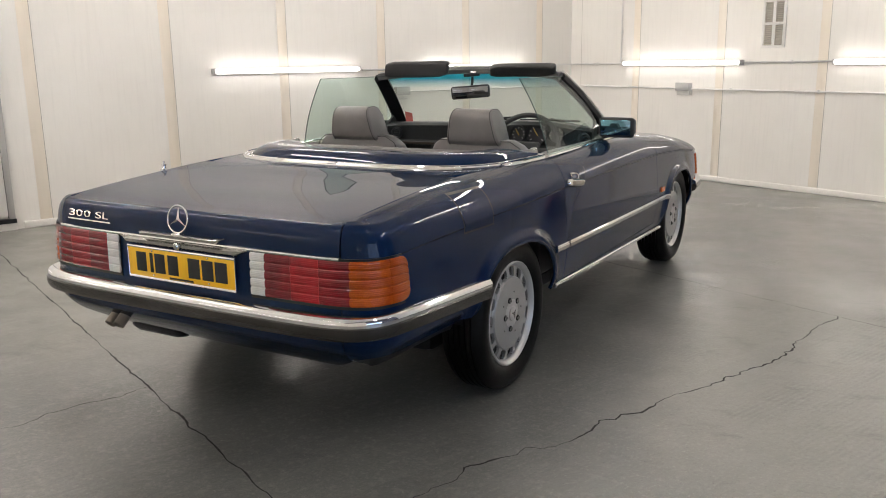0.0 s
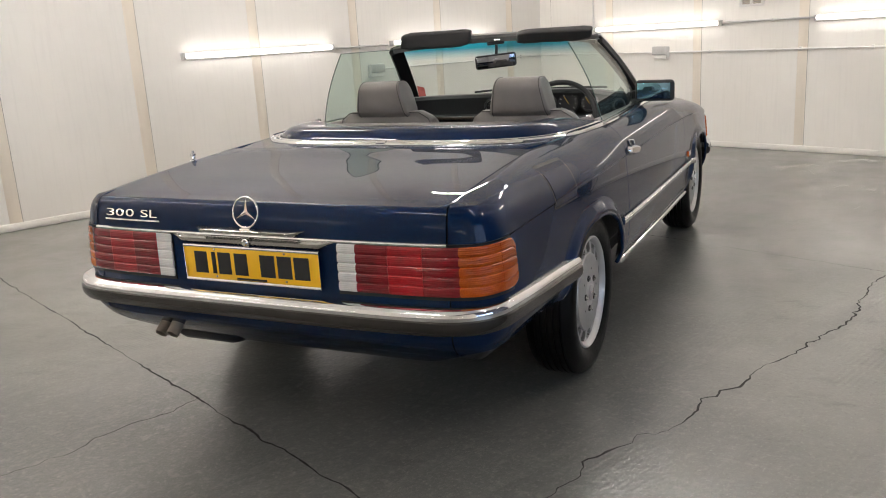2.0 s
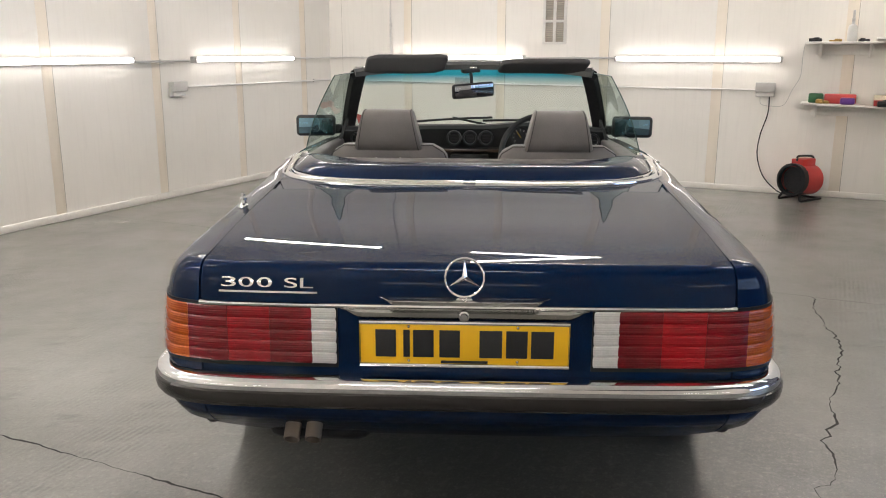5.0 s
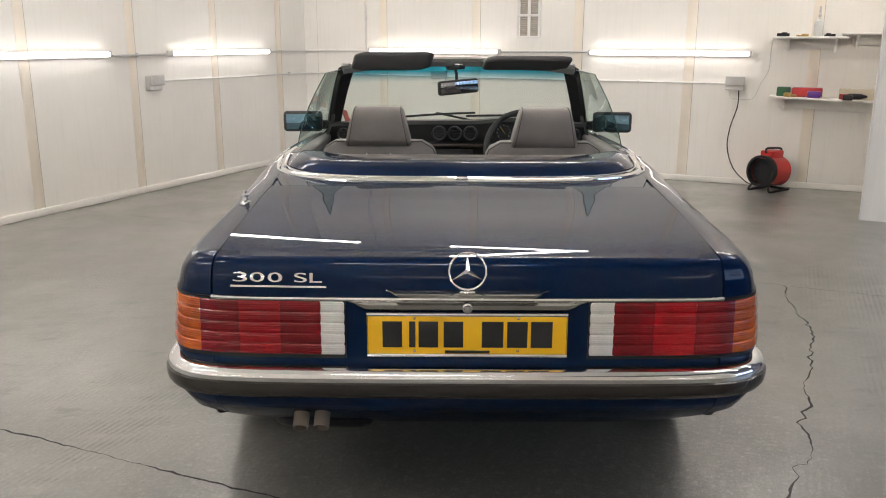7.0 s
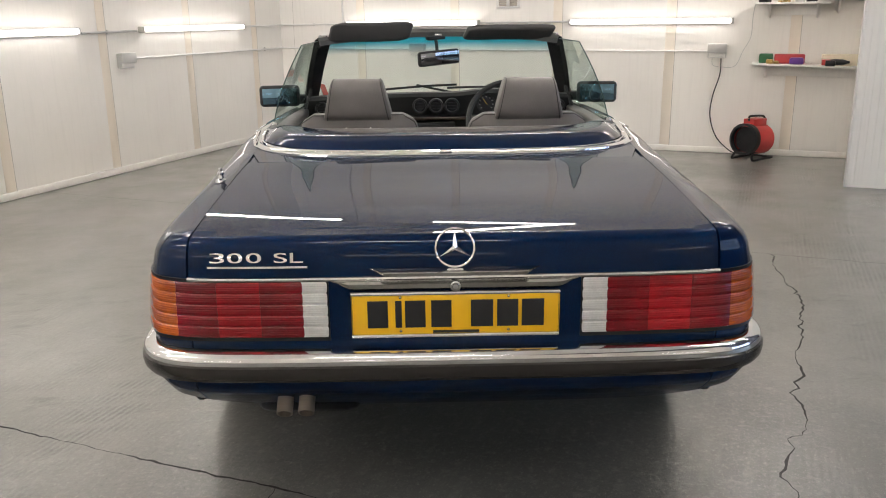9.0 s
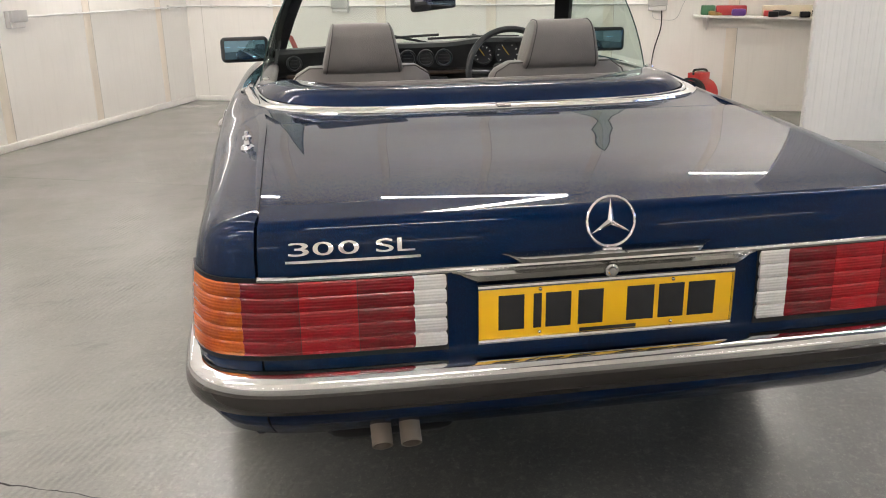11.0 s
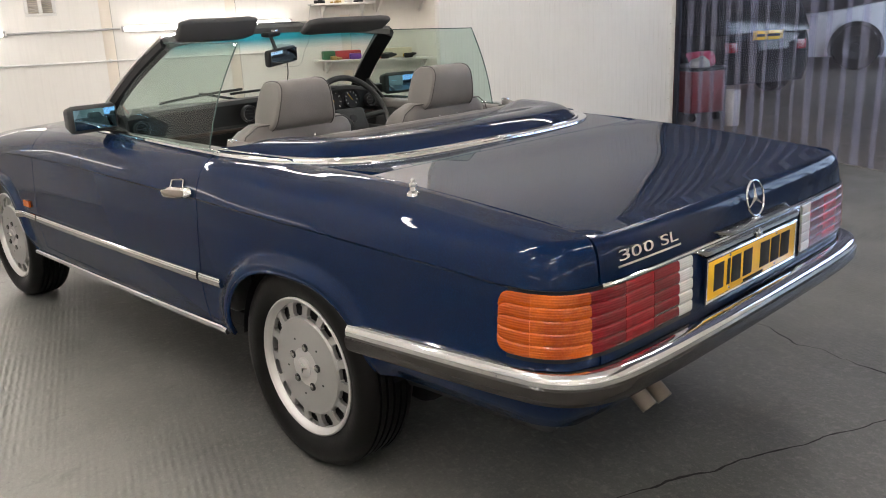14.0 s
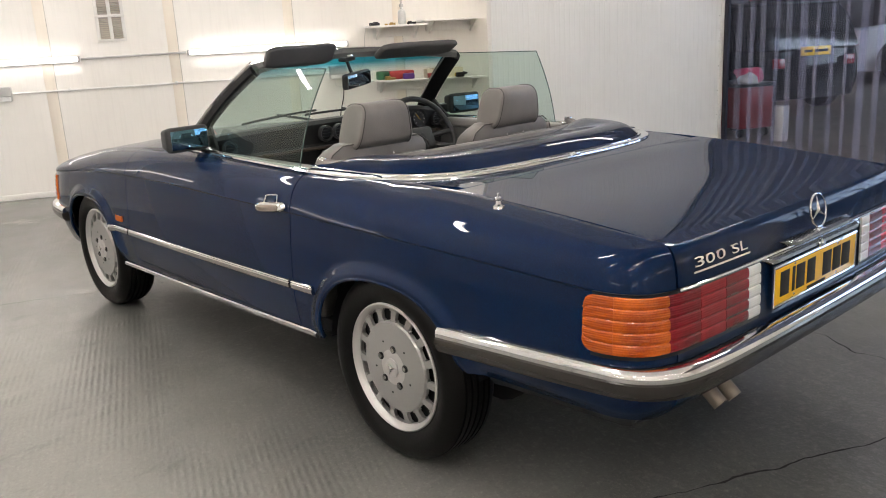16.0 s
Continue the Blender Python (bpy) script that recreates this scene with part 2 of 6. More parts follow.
ALLOY = worn("silver_alloy", (0.52, 0.51, 0.50), 0.34, 0.55, 0.06, 160, bump=0.03, coat=0.3)
PLASTIC = worn("black_plastic", (0.030, 0.031, 0.032), 0.42, 0, 0.2, 180, bump=0.15, spec=0.35)
VISOR = worn("black_vinyl", (0.048, 0.046, 0.046), 0.5, 0, 0.2, 150, bump=0.2)
LEATHER = make_leather()
PIPING = worn("seam_thread", (0.055, 0.050, 0.047), 0.6)
TRIM_GREY = worn("grey_trim", (0.10, 0.10, 0.098), 0.55, 0, 0.12, 110, bump=0.1)
CARPET = worn("dark_carpet", (0.030, 0.030, 0.032), 0.95, 0, 0.3, 220, bump=0.5)
WINDSCREEN = make_glass("windscreen_glass", (0.80, 0.86, 0.83), (0.02, 0.30, 0.42))
SIDE_GLASS = make_glass("tinted_glass", (0.66, 0.79, 0.74))
AMBER = make_lens("amber_lens", (0.66, 0.135, 0.004), (0.33, 0.048, 0.001))
DEEP_AMBER = make_lens("deep_amber_lens", (0.46, 0.080, 0.002), (0.34, 0.052, 0.001))
RED = make_lens("red_lens", (0.27, 0.003, 0.009), (0.12, 0.002, 0.006))
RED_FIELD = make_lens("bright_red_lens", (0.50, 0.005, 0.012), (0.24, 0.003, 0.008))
CLEAR = make_lens("clear_lens", (0.75, 0.74, 0.72), (0.55, 0.54, 0.53))
MIRROR = Nodes("mirror_glass").shade(Base_Color=rgb(0.17, 0.29, 0.38), Metallic=1.0, Roughness=0.015)
MIRROR_DARK = Nodes("dimmed_mirror").shade(Base_Color=rgb(0.34, 0.35, 0.38), Metallic=1.0, Roughness=0.03)
PLATE = worn("yellow_plate", (0.92, 0.52, 0.008), 0.35, 0, 0.05, 80, bump=0.02, coat=0.3)
INK = worn("black_ink", (0.012, 0.012, 0.014), 0.7)
PIPE = worn("soot_brown_steel", (0.30, 0.255, 0.21), 0.5, 0.5, 0.35, 50, bump=0.2)
STICKER = worn("red_card", (0.42, 0.035, 0.02), 0.5)
FLOOR = make_floor()
CRACK = worn("crack_shadow", (0.016, 0.015, 0.014), 0.9, 0, 0.3, 90)
WALL = make_wall("white_wall_paint", (0.78, 0.75, 0.70), (0.82, 0.79, 0.74))
TAPE = make_wall("cream_joint_tape", (0.80, 0.72, 0.61), (0.82, 0.755, 0.66))
CORRUGATED = make_wall("white_sheet_metal", (0.76, 0.74, 0.70), (0.80, 0.78, 0.74), rough=0.4)
SEAM = worn("dark_seam", (0.40, 0.37, 0.33), 0.8)
CEIL = make_wall("ceiling_paint", (0.74, 0.72, 0.68), (0.78, 0.76, 0.72))
CONDUIT = worn("white_conduit", (0.72, 0.70, 0.67), 0.4, 0, 0.08, 60)
BOXGREY = worn("grey_box_plastic", (0.50, 0.49, 0.47), 0.4, 0, 0.08, 80)
FRAME_GREY = worn("grey_door_frame", (0.42, 0.41, 0.39), 0.45, 0, 0.1, 60)
DOORWHITE = make_wall("white_door_paint", (0.76, 0.74, 0.70), (0.80, 0.78, 0.74))
LIGHT = make_glow("tube_glow", (1.0, 0.945, 0.905), TUBE)
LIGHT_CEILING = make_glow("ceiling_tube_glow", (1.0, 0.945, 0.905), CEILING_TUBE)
HEATER_RED = worn("heater_red", (0.50, 0.018, 0.018), 0.4, 0, 0.12, 60, coat=0.3)
DARKMETAL = worn("dark_metal", (0.025, 0.025, 0.027), 0.45, 0.6, 0.2, 70)
SHELFWHITE = make_wall("shelf_paint", (0.77, 0.75, 0.71), (0.82, 0.80, 0.76))
GALV = worn("galvanised", (0.55, 0.53, 0.50), 0.4, 0.4, 0.12, 60)
TAN = worn("tan_slat", (0.50, 0.44, 0.36), 0.5, 0, 0.12, 60)
CURTAIN = make_curtain("pvc_strip", 0.015)
CURTAIN_MILKY = make_curtain("milky_pvc_overlap", 0.09)


# ---- mesh helpers ----
def finish(bm, name, mat, angle=32.0, smooth=True):
    me = bpy.data.meshes.new(name)
    bm.to_mesh(me)
    bm.free()
    me.materials.append(mat)
    if smooth:
        me.polygons.foreach_set("use_smooth", [True] * len(me.polygons))
        me.set_sharp_from_angle(angle=radians(angle))
    return me


def part(name, bm, mat, parent, label="", angle=32.0, smooth=True, at=None):
    """One mesh object under a thing or a part, in the thing's own axes."""
    ob = new(name, finish(bm, name, mat, angle, smooth))
    ob.parent = parent
    if at is not None:
        ob.matrix_basis = at
    if label:
        tagged(ob, label)
    return ob


def thing(name, label, category, m=None, group="", kind=""):
    ob = new(name)
    ob.empty_display_size = 0.1
    if m is not None:
        ob.matrix_basis = m
    return tagged(ob, label, category, group, kind)


def solid(name, bm, mat, label, category, m=None, group="", kind="", angle=32.0):
    ob = new(name, finish(bm, name, mat, angle))
    if m is not None:
        ob.matrix_basis = m
    return tagged(ob, label, category, group, kind)


def box(bm, lo, hi, bevel=0.0, seg=2, m=None):
    before = set(bm.verts)
    r = bmesh.ops.create_cube(bm, size=1.0)
    lo, hi = Vector(lo), Vector(hi)
    for v in r["verts"]:
        v.co = Vector((lo[i] + (v.co[i] + 0.5) * (hi[i] - lo[i]) for i in range(3)))
    if bevel > 0:
        es = list({e for v in r["verts"] for e in v.link_edges})
        bmesh.ops.bevel(bm, geom=es, offset=bevel, segments=seg, profile=0.5, affect="EDGES")
    if m is not None:
        bmesh.ops.transform(bm, matrix=m, verts=[v for v in bm.verts if v not in before])
    return bm


def boxed(lo, hi, bevel=0.0, seg=2, m=None):
    return box(bmesh.new(), lo, hi, bevel, seg, m)


def grid(bm, rows, wrap_rows=False, wrap_cols=False):
    """Faces over a table of points."""
    vs = [[bm.verts.new(p) for p in row] for row in rows]
    nr, nc = len(vs), len(vs[0])
    for i in range(nr if wrap_rows else nr - 1):
        for j in range(nc if wrap_cols else nc - 1):
            a, b, c, d = vs[i][j], vs[i][(j + 1) % nc], vs[(i + 1) % nr][(j + 1) % nc], vs[(i + 1) % nr][j]
            if len({a, b, c, d}) == 4:
                bm.faces.new((a, b, c, d))
    return vs


def lathe(bm, profile, n=48, m=None, close=False):
    """Turns (radius, height) pairs about the z axis, then applies m."""
    rows = []
    for k in range(n):
        a = 2 * math.pi * k / n
        rows.append([Vector((r * math.cos(a), r * math.sin(a), h)) for r, h in profile])
    if m is not None:
        rows = [[m @ p for p in row] for row in rows]
    return grid(bm, rows, wrap_rows=True, wrap_cols=close)


def sweep(bm, path, profile, up=Vector((0, 0, 1)), closed=False, caps=True):
    """Moves a closed profile of (side, up) pairs along a path of points; side is to the path's right."""
    rows = []
    n = len(path)
    for i, p in enumerate(path):
        a, b = path[(i - 1) % n if closed else max(i - 1, 0)], path[(i + 1) % n if closed else min(i + 1, n - 1)]
        d = (Vector(b) - Vector(a)).normalized()
        side = d.cross(up)
        side = side.normalized() if side.length > 1e-6 else Vector((1, 0, 0))
        top = side.cross(d).normalized()
        rows.append([Vector(p) + side * s + top * t for s, t in profile])
    vs = grid(bm, rows, wrap_rows=closed, wrap_cols=True)
    if caps and not closed:
        bm.faces.new(vs[0][::-1])
        bm.faces.new(vs[-1])
    return vs


def round_profile(r, n=12, sx=1.0, sz=1.0):
    return [(r * sx * math.cos(2 * math.pi * k / n), r * sz * math.sin(2 * math.pi * k / n)) for k in range(n)]


def tube(path, r, n=12, closed=False):
    bm = bmesh.new()
    sweep(bm, path, round_profile(r, n), closed=closed)
    return bm


def spline(points, per=8):
    """A smooth line through the points (Catmull-Rom)."""
    ps = [Vector(p) for p in points]
    out = []
    for i in range(len(ps) - 1):
        p0, p1, p2, p3 = ps[max(i - 1, 0)], ps[i], ps[i + 1], ps[min(i + 2, len(ps) - 1)]
        for k in range(per):
            t = k / per
            out.append(0.5 * ((2 * p1) + (p2 - p0) * t + (2 * p0 - 5 * p1 + 4 * p2 - p3) * t * t + (3 * p1 - p0 - 3 * p2 + p3) * t ** 3))
    out.append(ps[-1])
    return out


def orient(bm, centre):
    """Turns all faces outwards from the centre, as a whole."""
    bm.normal_update()
    c = Vector(centre)
    s = sum(f.normal.dot(f.calc_center_median() - c) * f.calc_area() for f in bm.faces)
    if s < 0:
        bmesh.ops.reverse_faces(bm, faces=bm.faces[:])
    bm.normal_update()


def skirt(bm, depth):
    """Folds the open edges of a panel inwards."""
    bm.normal_update()
    edges = [e for e in bm.edges if e.is_boundary]
    normal = {v: v.normal.copy() for e in edges for v in e.verts}
    r = bmesh.ops.extrude_edge_only(bm, edges=edges)
    for v in [g for g in r["geom"] if isinstance(g, bmesh.types.BMVert)]:
        best = min(normal, key=lambda o: (o.co - v.co).length_squared) if len(normal) < 40 else None
        if best is None:
            near = [e.other_vert(v) for e in v.link_edges if e.other_vert(v) in normal]
            best = near[0] if near else None
        if best is not None:
            v.co -= normal[best] * depth
    return bm


# ---- room ----
def wall_object(name, label, lo, hi, mat=None):
    """A plain thick wall, in room axes."""
    ob = solid(name, boxed(lo, hi), mat or WALL, label, "wall", ROOM, kind="structure")
    return ob


TOP = 4.7
floor_bm = bmesh.new()
box(floor_bm, (-0.25, -0.25, -0.2), (16.5, 11.3, 0.0))
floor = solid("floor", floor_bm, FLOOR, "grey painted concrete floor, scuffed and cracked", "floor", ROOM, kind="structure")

ceiling = wall_object("ceiling", "plain white workshop ceiling", (-0.25, -0.25, TOP), (8.75, 11.3, TOP + 0.15), CEIL)
wall_north = wall_object("wall_north", "white painted panel wall with taped joints", (-0.15, -0.15, 0), (7.6, 0.0, TOP))
wall_west = wall_object("wall_west", "white painted panel wall with taped joints and a door", (-0.15, 0.0, 0), (0.0, 11.15, TOP))
wall_south = wall_object("wall_south", "plain white panel wall behind the car", (0.0, 11.0, 0), (8.6, 11.15, TOP))
wall_recess = wall_object("wall_recess", "plain white wall closing the shelf corner", (7.45, 0.0, 0), (7.6, 1.36, TOP))
wall_east = wall_object("wall_east", "white wall beside the strip curtain", (8.4, 7.2, 0), (8.55, 11.0, TOP))
wall_lintel = wall_object("wall_lintel", "white wall above the strip curtain", (8.4, 1.44, 4.3), (8.55, 7.2, TOP))
wall_corrugated = wall_object("wall_corrugated", "white ribbed sheet-metal partition", (5.95, 1.36, 0), (8.4, 1.428, TOP), CORRUGATED)


def ribbed_sheet(u0, u1, v, rib=0.052, deep=0.0014):
    bm = bmesh.new()
    pts = []
    n = int((u1 - u0) / rib)
    for k in range(n):
        a = u0 + k * rib
        pts += [(a, 0), (a + rib * 0.62, 0), (a + rib * 0.72, deep), (a + rib * 0.90, deep)]
    pts.append((u1, 0))
    grid(bm, [[Vector((a, v + d, z)) for a, d in pts] for z in (0.02, TOP - 0.02)])
    return bm


for n, (a, b) in enumerate(((5.955, 7.18), (7.184, 8.39))):
    part("panel", ribbed_sheet(a, b, 1.4285), CORRUGATED, wall_corrugated, smooth=False)
part("corner_trim", boxed((5.935, 1.35, 0.0), (5.952, 1.44, TOP), 0.003), CORRUGATED, wall_corrugated)
part("end_trim", boxed((8.372, 1.430, 0.0), (8.41, 1.443, TOP), 0.003), CORRUGATED, wall_corrugated)
for k in range(18):
    bm = bmesh.new()
    lathe(bm, [(0.0, 0.004), (0.004, 0.003), (0.006, 0.0)], 8, pose(8.36, 1.4325, 0.12 + 0.24 * k, -90, 0, 0))
    part("rivet", bm, GALV, wall_corrugated)


def panel_joint(wall, along, is_north):
    """The filled joint between two boards: a flush tape and a thin open seam at its edge."""
    half = 0.047
    t = 0.0025
    if is_north:
        tape = boxed((along - half, 0.0, 0.06), (along + half, t, TOP), 0.001)
        line = boxed((along + half, 0.0, 0.05), (along + half + 0.004, t * 0.9, TOP))
    else:
        tape = boxed((0.0, along - half, 0.06), (t, along + half, TOP), 0.001)
        line = boxed((0.0, along - half - 0.004, 0.05), (t * 0.9, along - half, TOP))
    part("joint_tape", tape, TAPE, wall, "cream joint tape")
    part("joint_seam", line, SEAM, wall, "thin dark seam")


for k in range(6):
    panel_joint(wall_north, 1.03 + 1.115 * k, True)
for k in range(9):
    if not 6.3 < 0.55 + 1.127 * k < 7.6:
        panel_joint(wall_west, 0.55 + 1.127 * k, False)


def board_edges(wall, along, is_north):
    """A fine hairline groove in the middle of a board."""
    lo, hi = ((along, 0.0, 0.05), (along + 0.0025, 0.0012, TOP)) if is_north else ((0.0, along, 0.05), (0.0012, along + 0.0025, TOP))
    part("hairline", boxed(lo, hi), SEAM, wall)


board_edges(wall_north, 0.17, True)


def kerb(name, label, lo, hi):
    bm = boxed(lo, hi, 0.008, 2)
    bmesh.ops.subdivide_edges(bm, edges=[e for e in bm.edges if e.calc_length() > 1.0], cuts=60, use_grid_fill=True)
    for v in bm.verts:
        v.co += Vector((0.003, 0.003, 0.004)) * noise.noise(v.co * 9)
    return solid(name, bm, WALL, label, "baseboard", ROOM, kind="structure")


kerb("baseboard_north", "low white painted upstand along the wall", (0.0, 0.0, 0.0), (7.45, 0.018, 0.055))
kerb("baseboard_west", "low white painted upstand along the wall", (0.0, 0.02, 0.0), (0.018, 6.36, 0.06))

# door in the west wall
door = thing("door_1", "white flush door in a grey metal frame, shut", "door", ROOM @ pose(0.0, 6.90, 0.0), kind="structure")
part("leaf", boxed((0.002, -0.425, 0.115), (0.03, 0.425, 2.08), 0.004), DOORWHITE, door)
for a in (-0.475, 0.427):
    part("jamb", boxed((0.0, a, 0.09), (0.042, a + 0.048, 2.13), 0.004), FRAME_GREY, door, "grey metal jamb")
part("head", boxed((0.0, -0.475, 2.085), (0.042, 0.475, 2.13), 0.004), FRAME_GREY, door)
# black strip put where the gap beside the leaf lies in shade
part("gap", boxed((0.0, -0.43, 0.10), (0.031, -0.425, 2.08)), SEAL, door, "black strip in place of the shadow gap")
part("threshold", boxed((0.0, -0.48, 0.06), (0.055, 0.48, 0.095), 0.004), DARKMETAL, door, "dark metal threshold")
part("step", boxed((0.0, -0.48, 0.0), (0.03, 0.48, 0.06), 0.004), WALL, door)
hb = bmesh.new()
lathe(hb, [(0.0, 0.05), (0.011, 0.048), (0.012, 0.02), (0.024, 0.012), (0.026, 0.0)], 20, pose(0.03, -0.36, 1.10, 0, 90, 0))
part("door_handle", hb, GALV, door)


def batten_light(m, glow, label, group, length=1.53, thick=0.0185):
    """A tube in a slim holder, lying along x, its back to y = 0."""
    ob = thing("batten_light", label, "lamp", m, group)
    part("body", boxed((-length / 2 - 0.01, 0.0, -0.030), (length / 2 + 0.01, 0.030, 0.030), 0.006), CONDUIT, ob)
    bm = bmesh.new()
    h = length / 2
    prof = [(0.0, -h), (thick * 0.7, -h + 0.002), (thick * 0.95, -h + 0.016)] + [(thick, -h + 0.03), (thick, h - 0.03)] + [(thick * 0.95, h - 0.016), (thick * 0.7, h - 0.002), (0.0, h)]
    lathe(bm, prof, 20, pose(0, 0.058, 0) @ pose(0, 0, 0, 0, 90, 0))
    part("diffuser", bm, glow, ob, "glowing white tube")
    for s in (-1, 1):
        part("end_cap", boxed((s * (h + 0.006) - 0.012, 0.0, -0.028), (s * (h + 0.006) + 0.012, 0.07, 0.028), 0.008), BOXGREY, ob)
    return ob


LAMP = "glowing fluorescent batten on the white wall"
north_face = lambda u, z: ROOM @ pose(u, 0.0, z)
west_face = lambda v, z: ROOM @ pose(0.0, v, z, 0, 0, 90) @ Matrix.Diagonal((1, -1, 1, 1))
for u in (1.65, 4.165):
    batten_light(north_face(u, 1.245), LIGHT, LAMP, "wall lamps")
for v in (1.58, 3.88, 8.6):
    batten_light(ROOM @ pose(0.0, v, 1.235, 0, 0, -90), LIGHT, LAMP, "wall lamps")
for u in (1.4, 3.9, 6.4):
    batten_light(ROOM @ pose(u, 11.0, 1.24, 0, 0, 180), LIGHT, LAMP, "wall lamps")
batten_light(ROOM @ pose(8.4, 9.2, 1.24, 0, 0, 90), LIGHT, LAMP, "wall lamps")
# first two match lid reflections; nine unseen ones added to brighten floor and shelves
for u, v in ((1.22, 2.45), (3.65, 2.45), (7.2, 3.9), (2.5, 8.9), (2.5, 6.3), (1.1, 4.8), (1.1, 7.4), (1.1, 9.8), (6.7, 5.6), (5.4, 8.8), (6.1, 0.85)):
    lamp = batten_light(ROOM @ pose(u, v, 3.25, -90, 0, 0), LIGHT_CEILING, "unseen fluorescent batten hung below the ceiling", "ceiling lamps", thick=0.02)
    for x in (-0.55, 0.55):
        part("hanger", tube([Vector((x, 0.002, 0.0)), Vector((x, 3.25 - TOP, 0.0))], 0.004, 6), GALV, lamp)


def conduit(name, label, points, r, mat=CONDUIT, clips=()):
    ob = thing(name, label, "pipe", ROOM)
    part("pipe", tube([Vector(p) for p in points], r, 10), mat, ob)
    for c in clips:
        bm = bmesh.new()
        box(bm, (c[0] - 0.012, c[1] - 0.012, c[2] - 0.018), (c[0] + 0.012, c[1] + 0.012, c[2] + 0.018), 0.004)
        part("clip", bm, CONDUIT, ob)
    return ob


PIPEL = "thin white painted conduit fixed along the wall"
conduit("conduit", PIPEL, [(0.022, 3.05, 1.22), (0.022, 2.40, 1.225)], 0.010, BOXGREY, [(0.018, 2.75, 1.222)])
conduit("conduit", PIPEL, [(0.022, 0.80, 1.235), (0.022, 0.05, 1.24), (0.05, 0.022, 1.24), (0.86, 0.022, 1.245)], 0.010, CONDUIT, [(0.45, 0.018, 1.242)])
conduit("conduit", PIPEL, [(2.44, 0.022, 1.245), (3.37, 0.022, 1.25)], 0.010, BOXGREY, [(2.95, 0.018, 1.248)])
conduit("conduit", "white upright conduit running up the wall", [(0.82, 0.022, 1.25), (0.82, 0.022, TOP)], 0.010, CONDUIT, [(0.82, 0.018, 1.6)])
conduit("conduit", PIPEL, [(0.022, 2.48, 0.99), (0.022, 0.05, 0.985), (0.05, 0.022, 0.985), (1.64, 0.022, 0.975)], 0.0095, CONDUIT, [(0.018, 0.38, 0.987), (0.30, 0.018, 0.984), (0.95, 0.018, 0.98)])
conduit("conduit", PIPEL, [(1.82, 0.022, 0.972), (4.76, 0.022, 0.965)], 0.0095, CONDUIT, [(2.3, 0.018, 0.972), (3.25, 0.018, 0.97), (3.9, 0.018, 0.968)])


def junction_box(m, switched=False):
    ob = thing("junction_box", "grey plastic electrical box on the white wall", "electrical box", m, "junction boxes")
    part("back", boxed((-0.085, 0.0, -0.065), (0.085, 0.045, 0.065), 0.008), BOXGREY, ob)
    part("lid", boxed((-0.088, 0.045, -0.02), (0.088, 0.075, 0.068), 0.008), BOXGREY, ob, "hinged grey lid")
    part("rim", boxed((-0.075, 0.045, -0.062), (0.075, 0.055, -0.022), 0.004), CONDUIT, ob)
    bm = bmesh.new()
    lathe(bm, [(0.0, 0.010), (0.010, 0.009), (0.012, 0.0)], 12, pose(0.06, 0.045, -0.045, -90, 0, 0))
    part("knob", bm, GALV, ob)
    return ob


junction_box(north_face(1.73, 0.97))
junction_box(north_face(4.82, 0.97))
junction_box(ROOM @ pose(0.0, 2.58, 0.975, 0, 0, -90))


def wall_vent(m):
    ob = thing("wall_vent", "white slatted metal ventilation grille on the wall", "vent", m)
    w, h = 0.255, 0.46
    part("backing", boxed((-w / 2 + 0.01, 0.0, 0.01), (w / 2 - 0.01, 0.004, h - 0.01)), SEAM, ob)
    for lo, hi in (((-w / 2, 0), (-w / 2 + 0.03, h)), ((w / 2 - 0.03, 0), (w / 2, h)), ((-0.016, 0), (0.016, h))):
        part("stile", boxed((lo[0], 0.0, lo[1]), (hi[0], 0.014, hi[1]), 0.002), CONDUIT, ob)
    for z in (0.0, h / 2 - 0.012, h - 0.024):
        part("rail", boxed((-w / 2, 0.001, z), (w / 2, 0.015, z + 0.024), 0.002), CONDUIT, ob)
    slat = None
    for a in (-0.0565, 0.0565):
        for half in (0, 1):
            for k in range(10):
                z = 0.034 + half * (h / 2) + k * 0.0185
                at = pose(a, 0.008, z, 35, 0, 0)
                if slat is None:
                    slat = part("slat", boxed((-0.041, -0.006, -0.0012), (0.041, 0.006, 0.0012)), TAN, ob, at=at)
                else:
                    s = new("slat", slat.data)
                    s.parent, s.matrix_basis = ob, at
    return ob


wall_vent(north_face(2.735, 1.385))


def shelf(m, length, label, bow=0.0):
    """A white board on a fascia rail with two plain brackets; x along the wall, y out."""
    ob = thing("shelf", label, "shelf", m, "wall shelves")
    bm = boxed((0, 0, -0.009), (length, 0.24, 0.009), 0.003)
    part("board", bm, SHELFWHITE, ob)
    part("rail", boxed((0.09, 0.0, -0.105), (length - 0.06, 0.022, -0.010), 0.003), SHELFWHITE, ob)
    for a in (0.12, length - 0.10):
        bm = bmesh.new()
        vs = [bm.verts.new(p) for p in ((a, 0.0, -0.010), (a, 0.20, -0.010), (a, 0.02, -0.13), (a, 0.0, -0.13))]
        f = bm.faces.new(vs)
        r = bmesh.ops.extrude_face_region(bm, geom=[f])
        bmesh.ops.translate(bm, vec=(0.018, 0, 0), verts=[g for g in r["geom"] if isinstance(g, bmesh.types.BMVert)])
        part("bracket", bm, SHELFWHITE, ob, smooth=False)
    return ob


shelf(ROOM @ pose(5.13, 0.0, 1.395), 0.62, "white painted wall shelf holding small tools")
shelf(ROOM @ pose(5.70, 0.0, 1.43), 0.68, "white painted wall shelf set slightly higher")
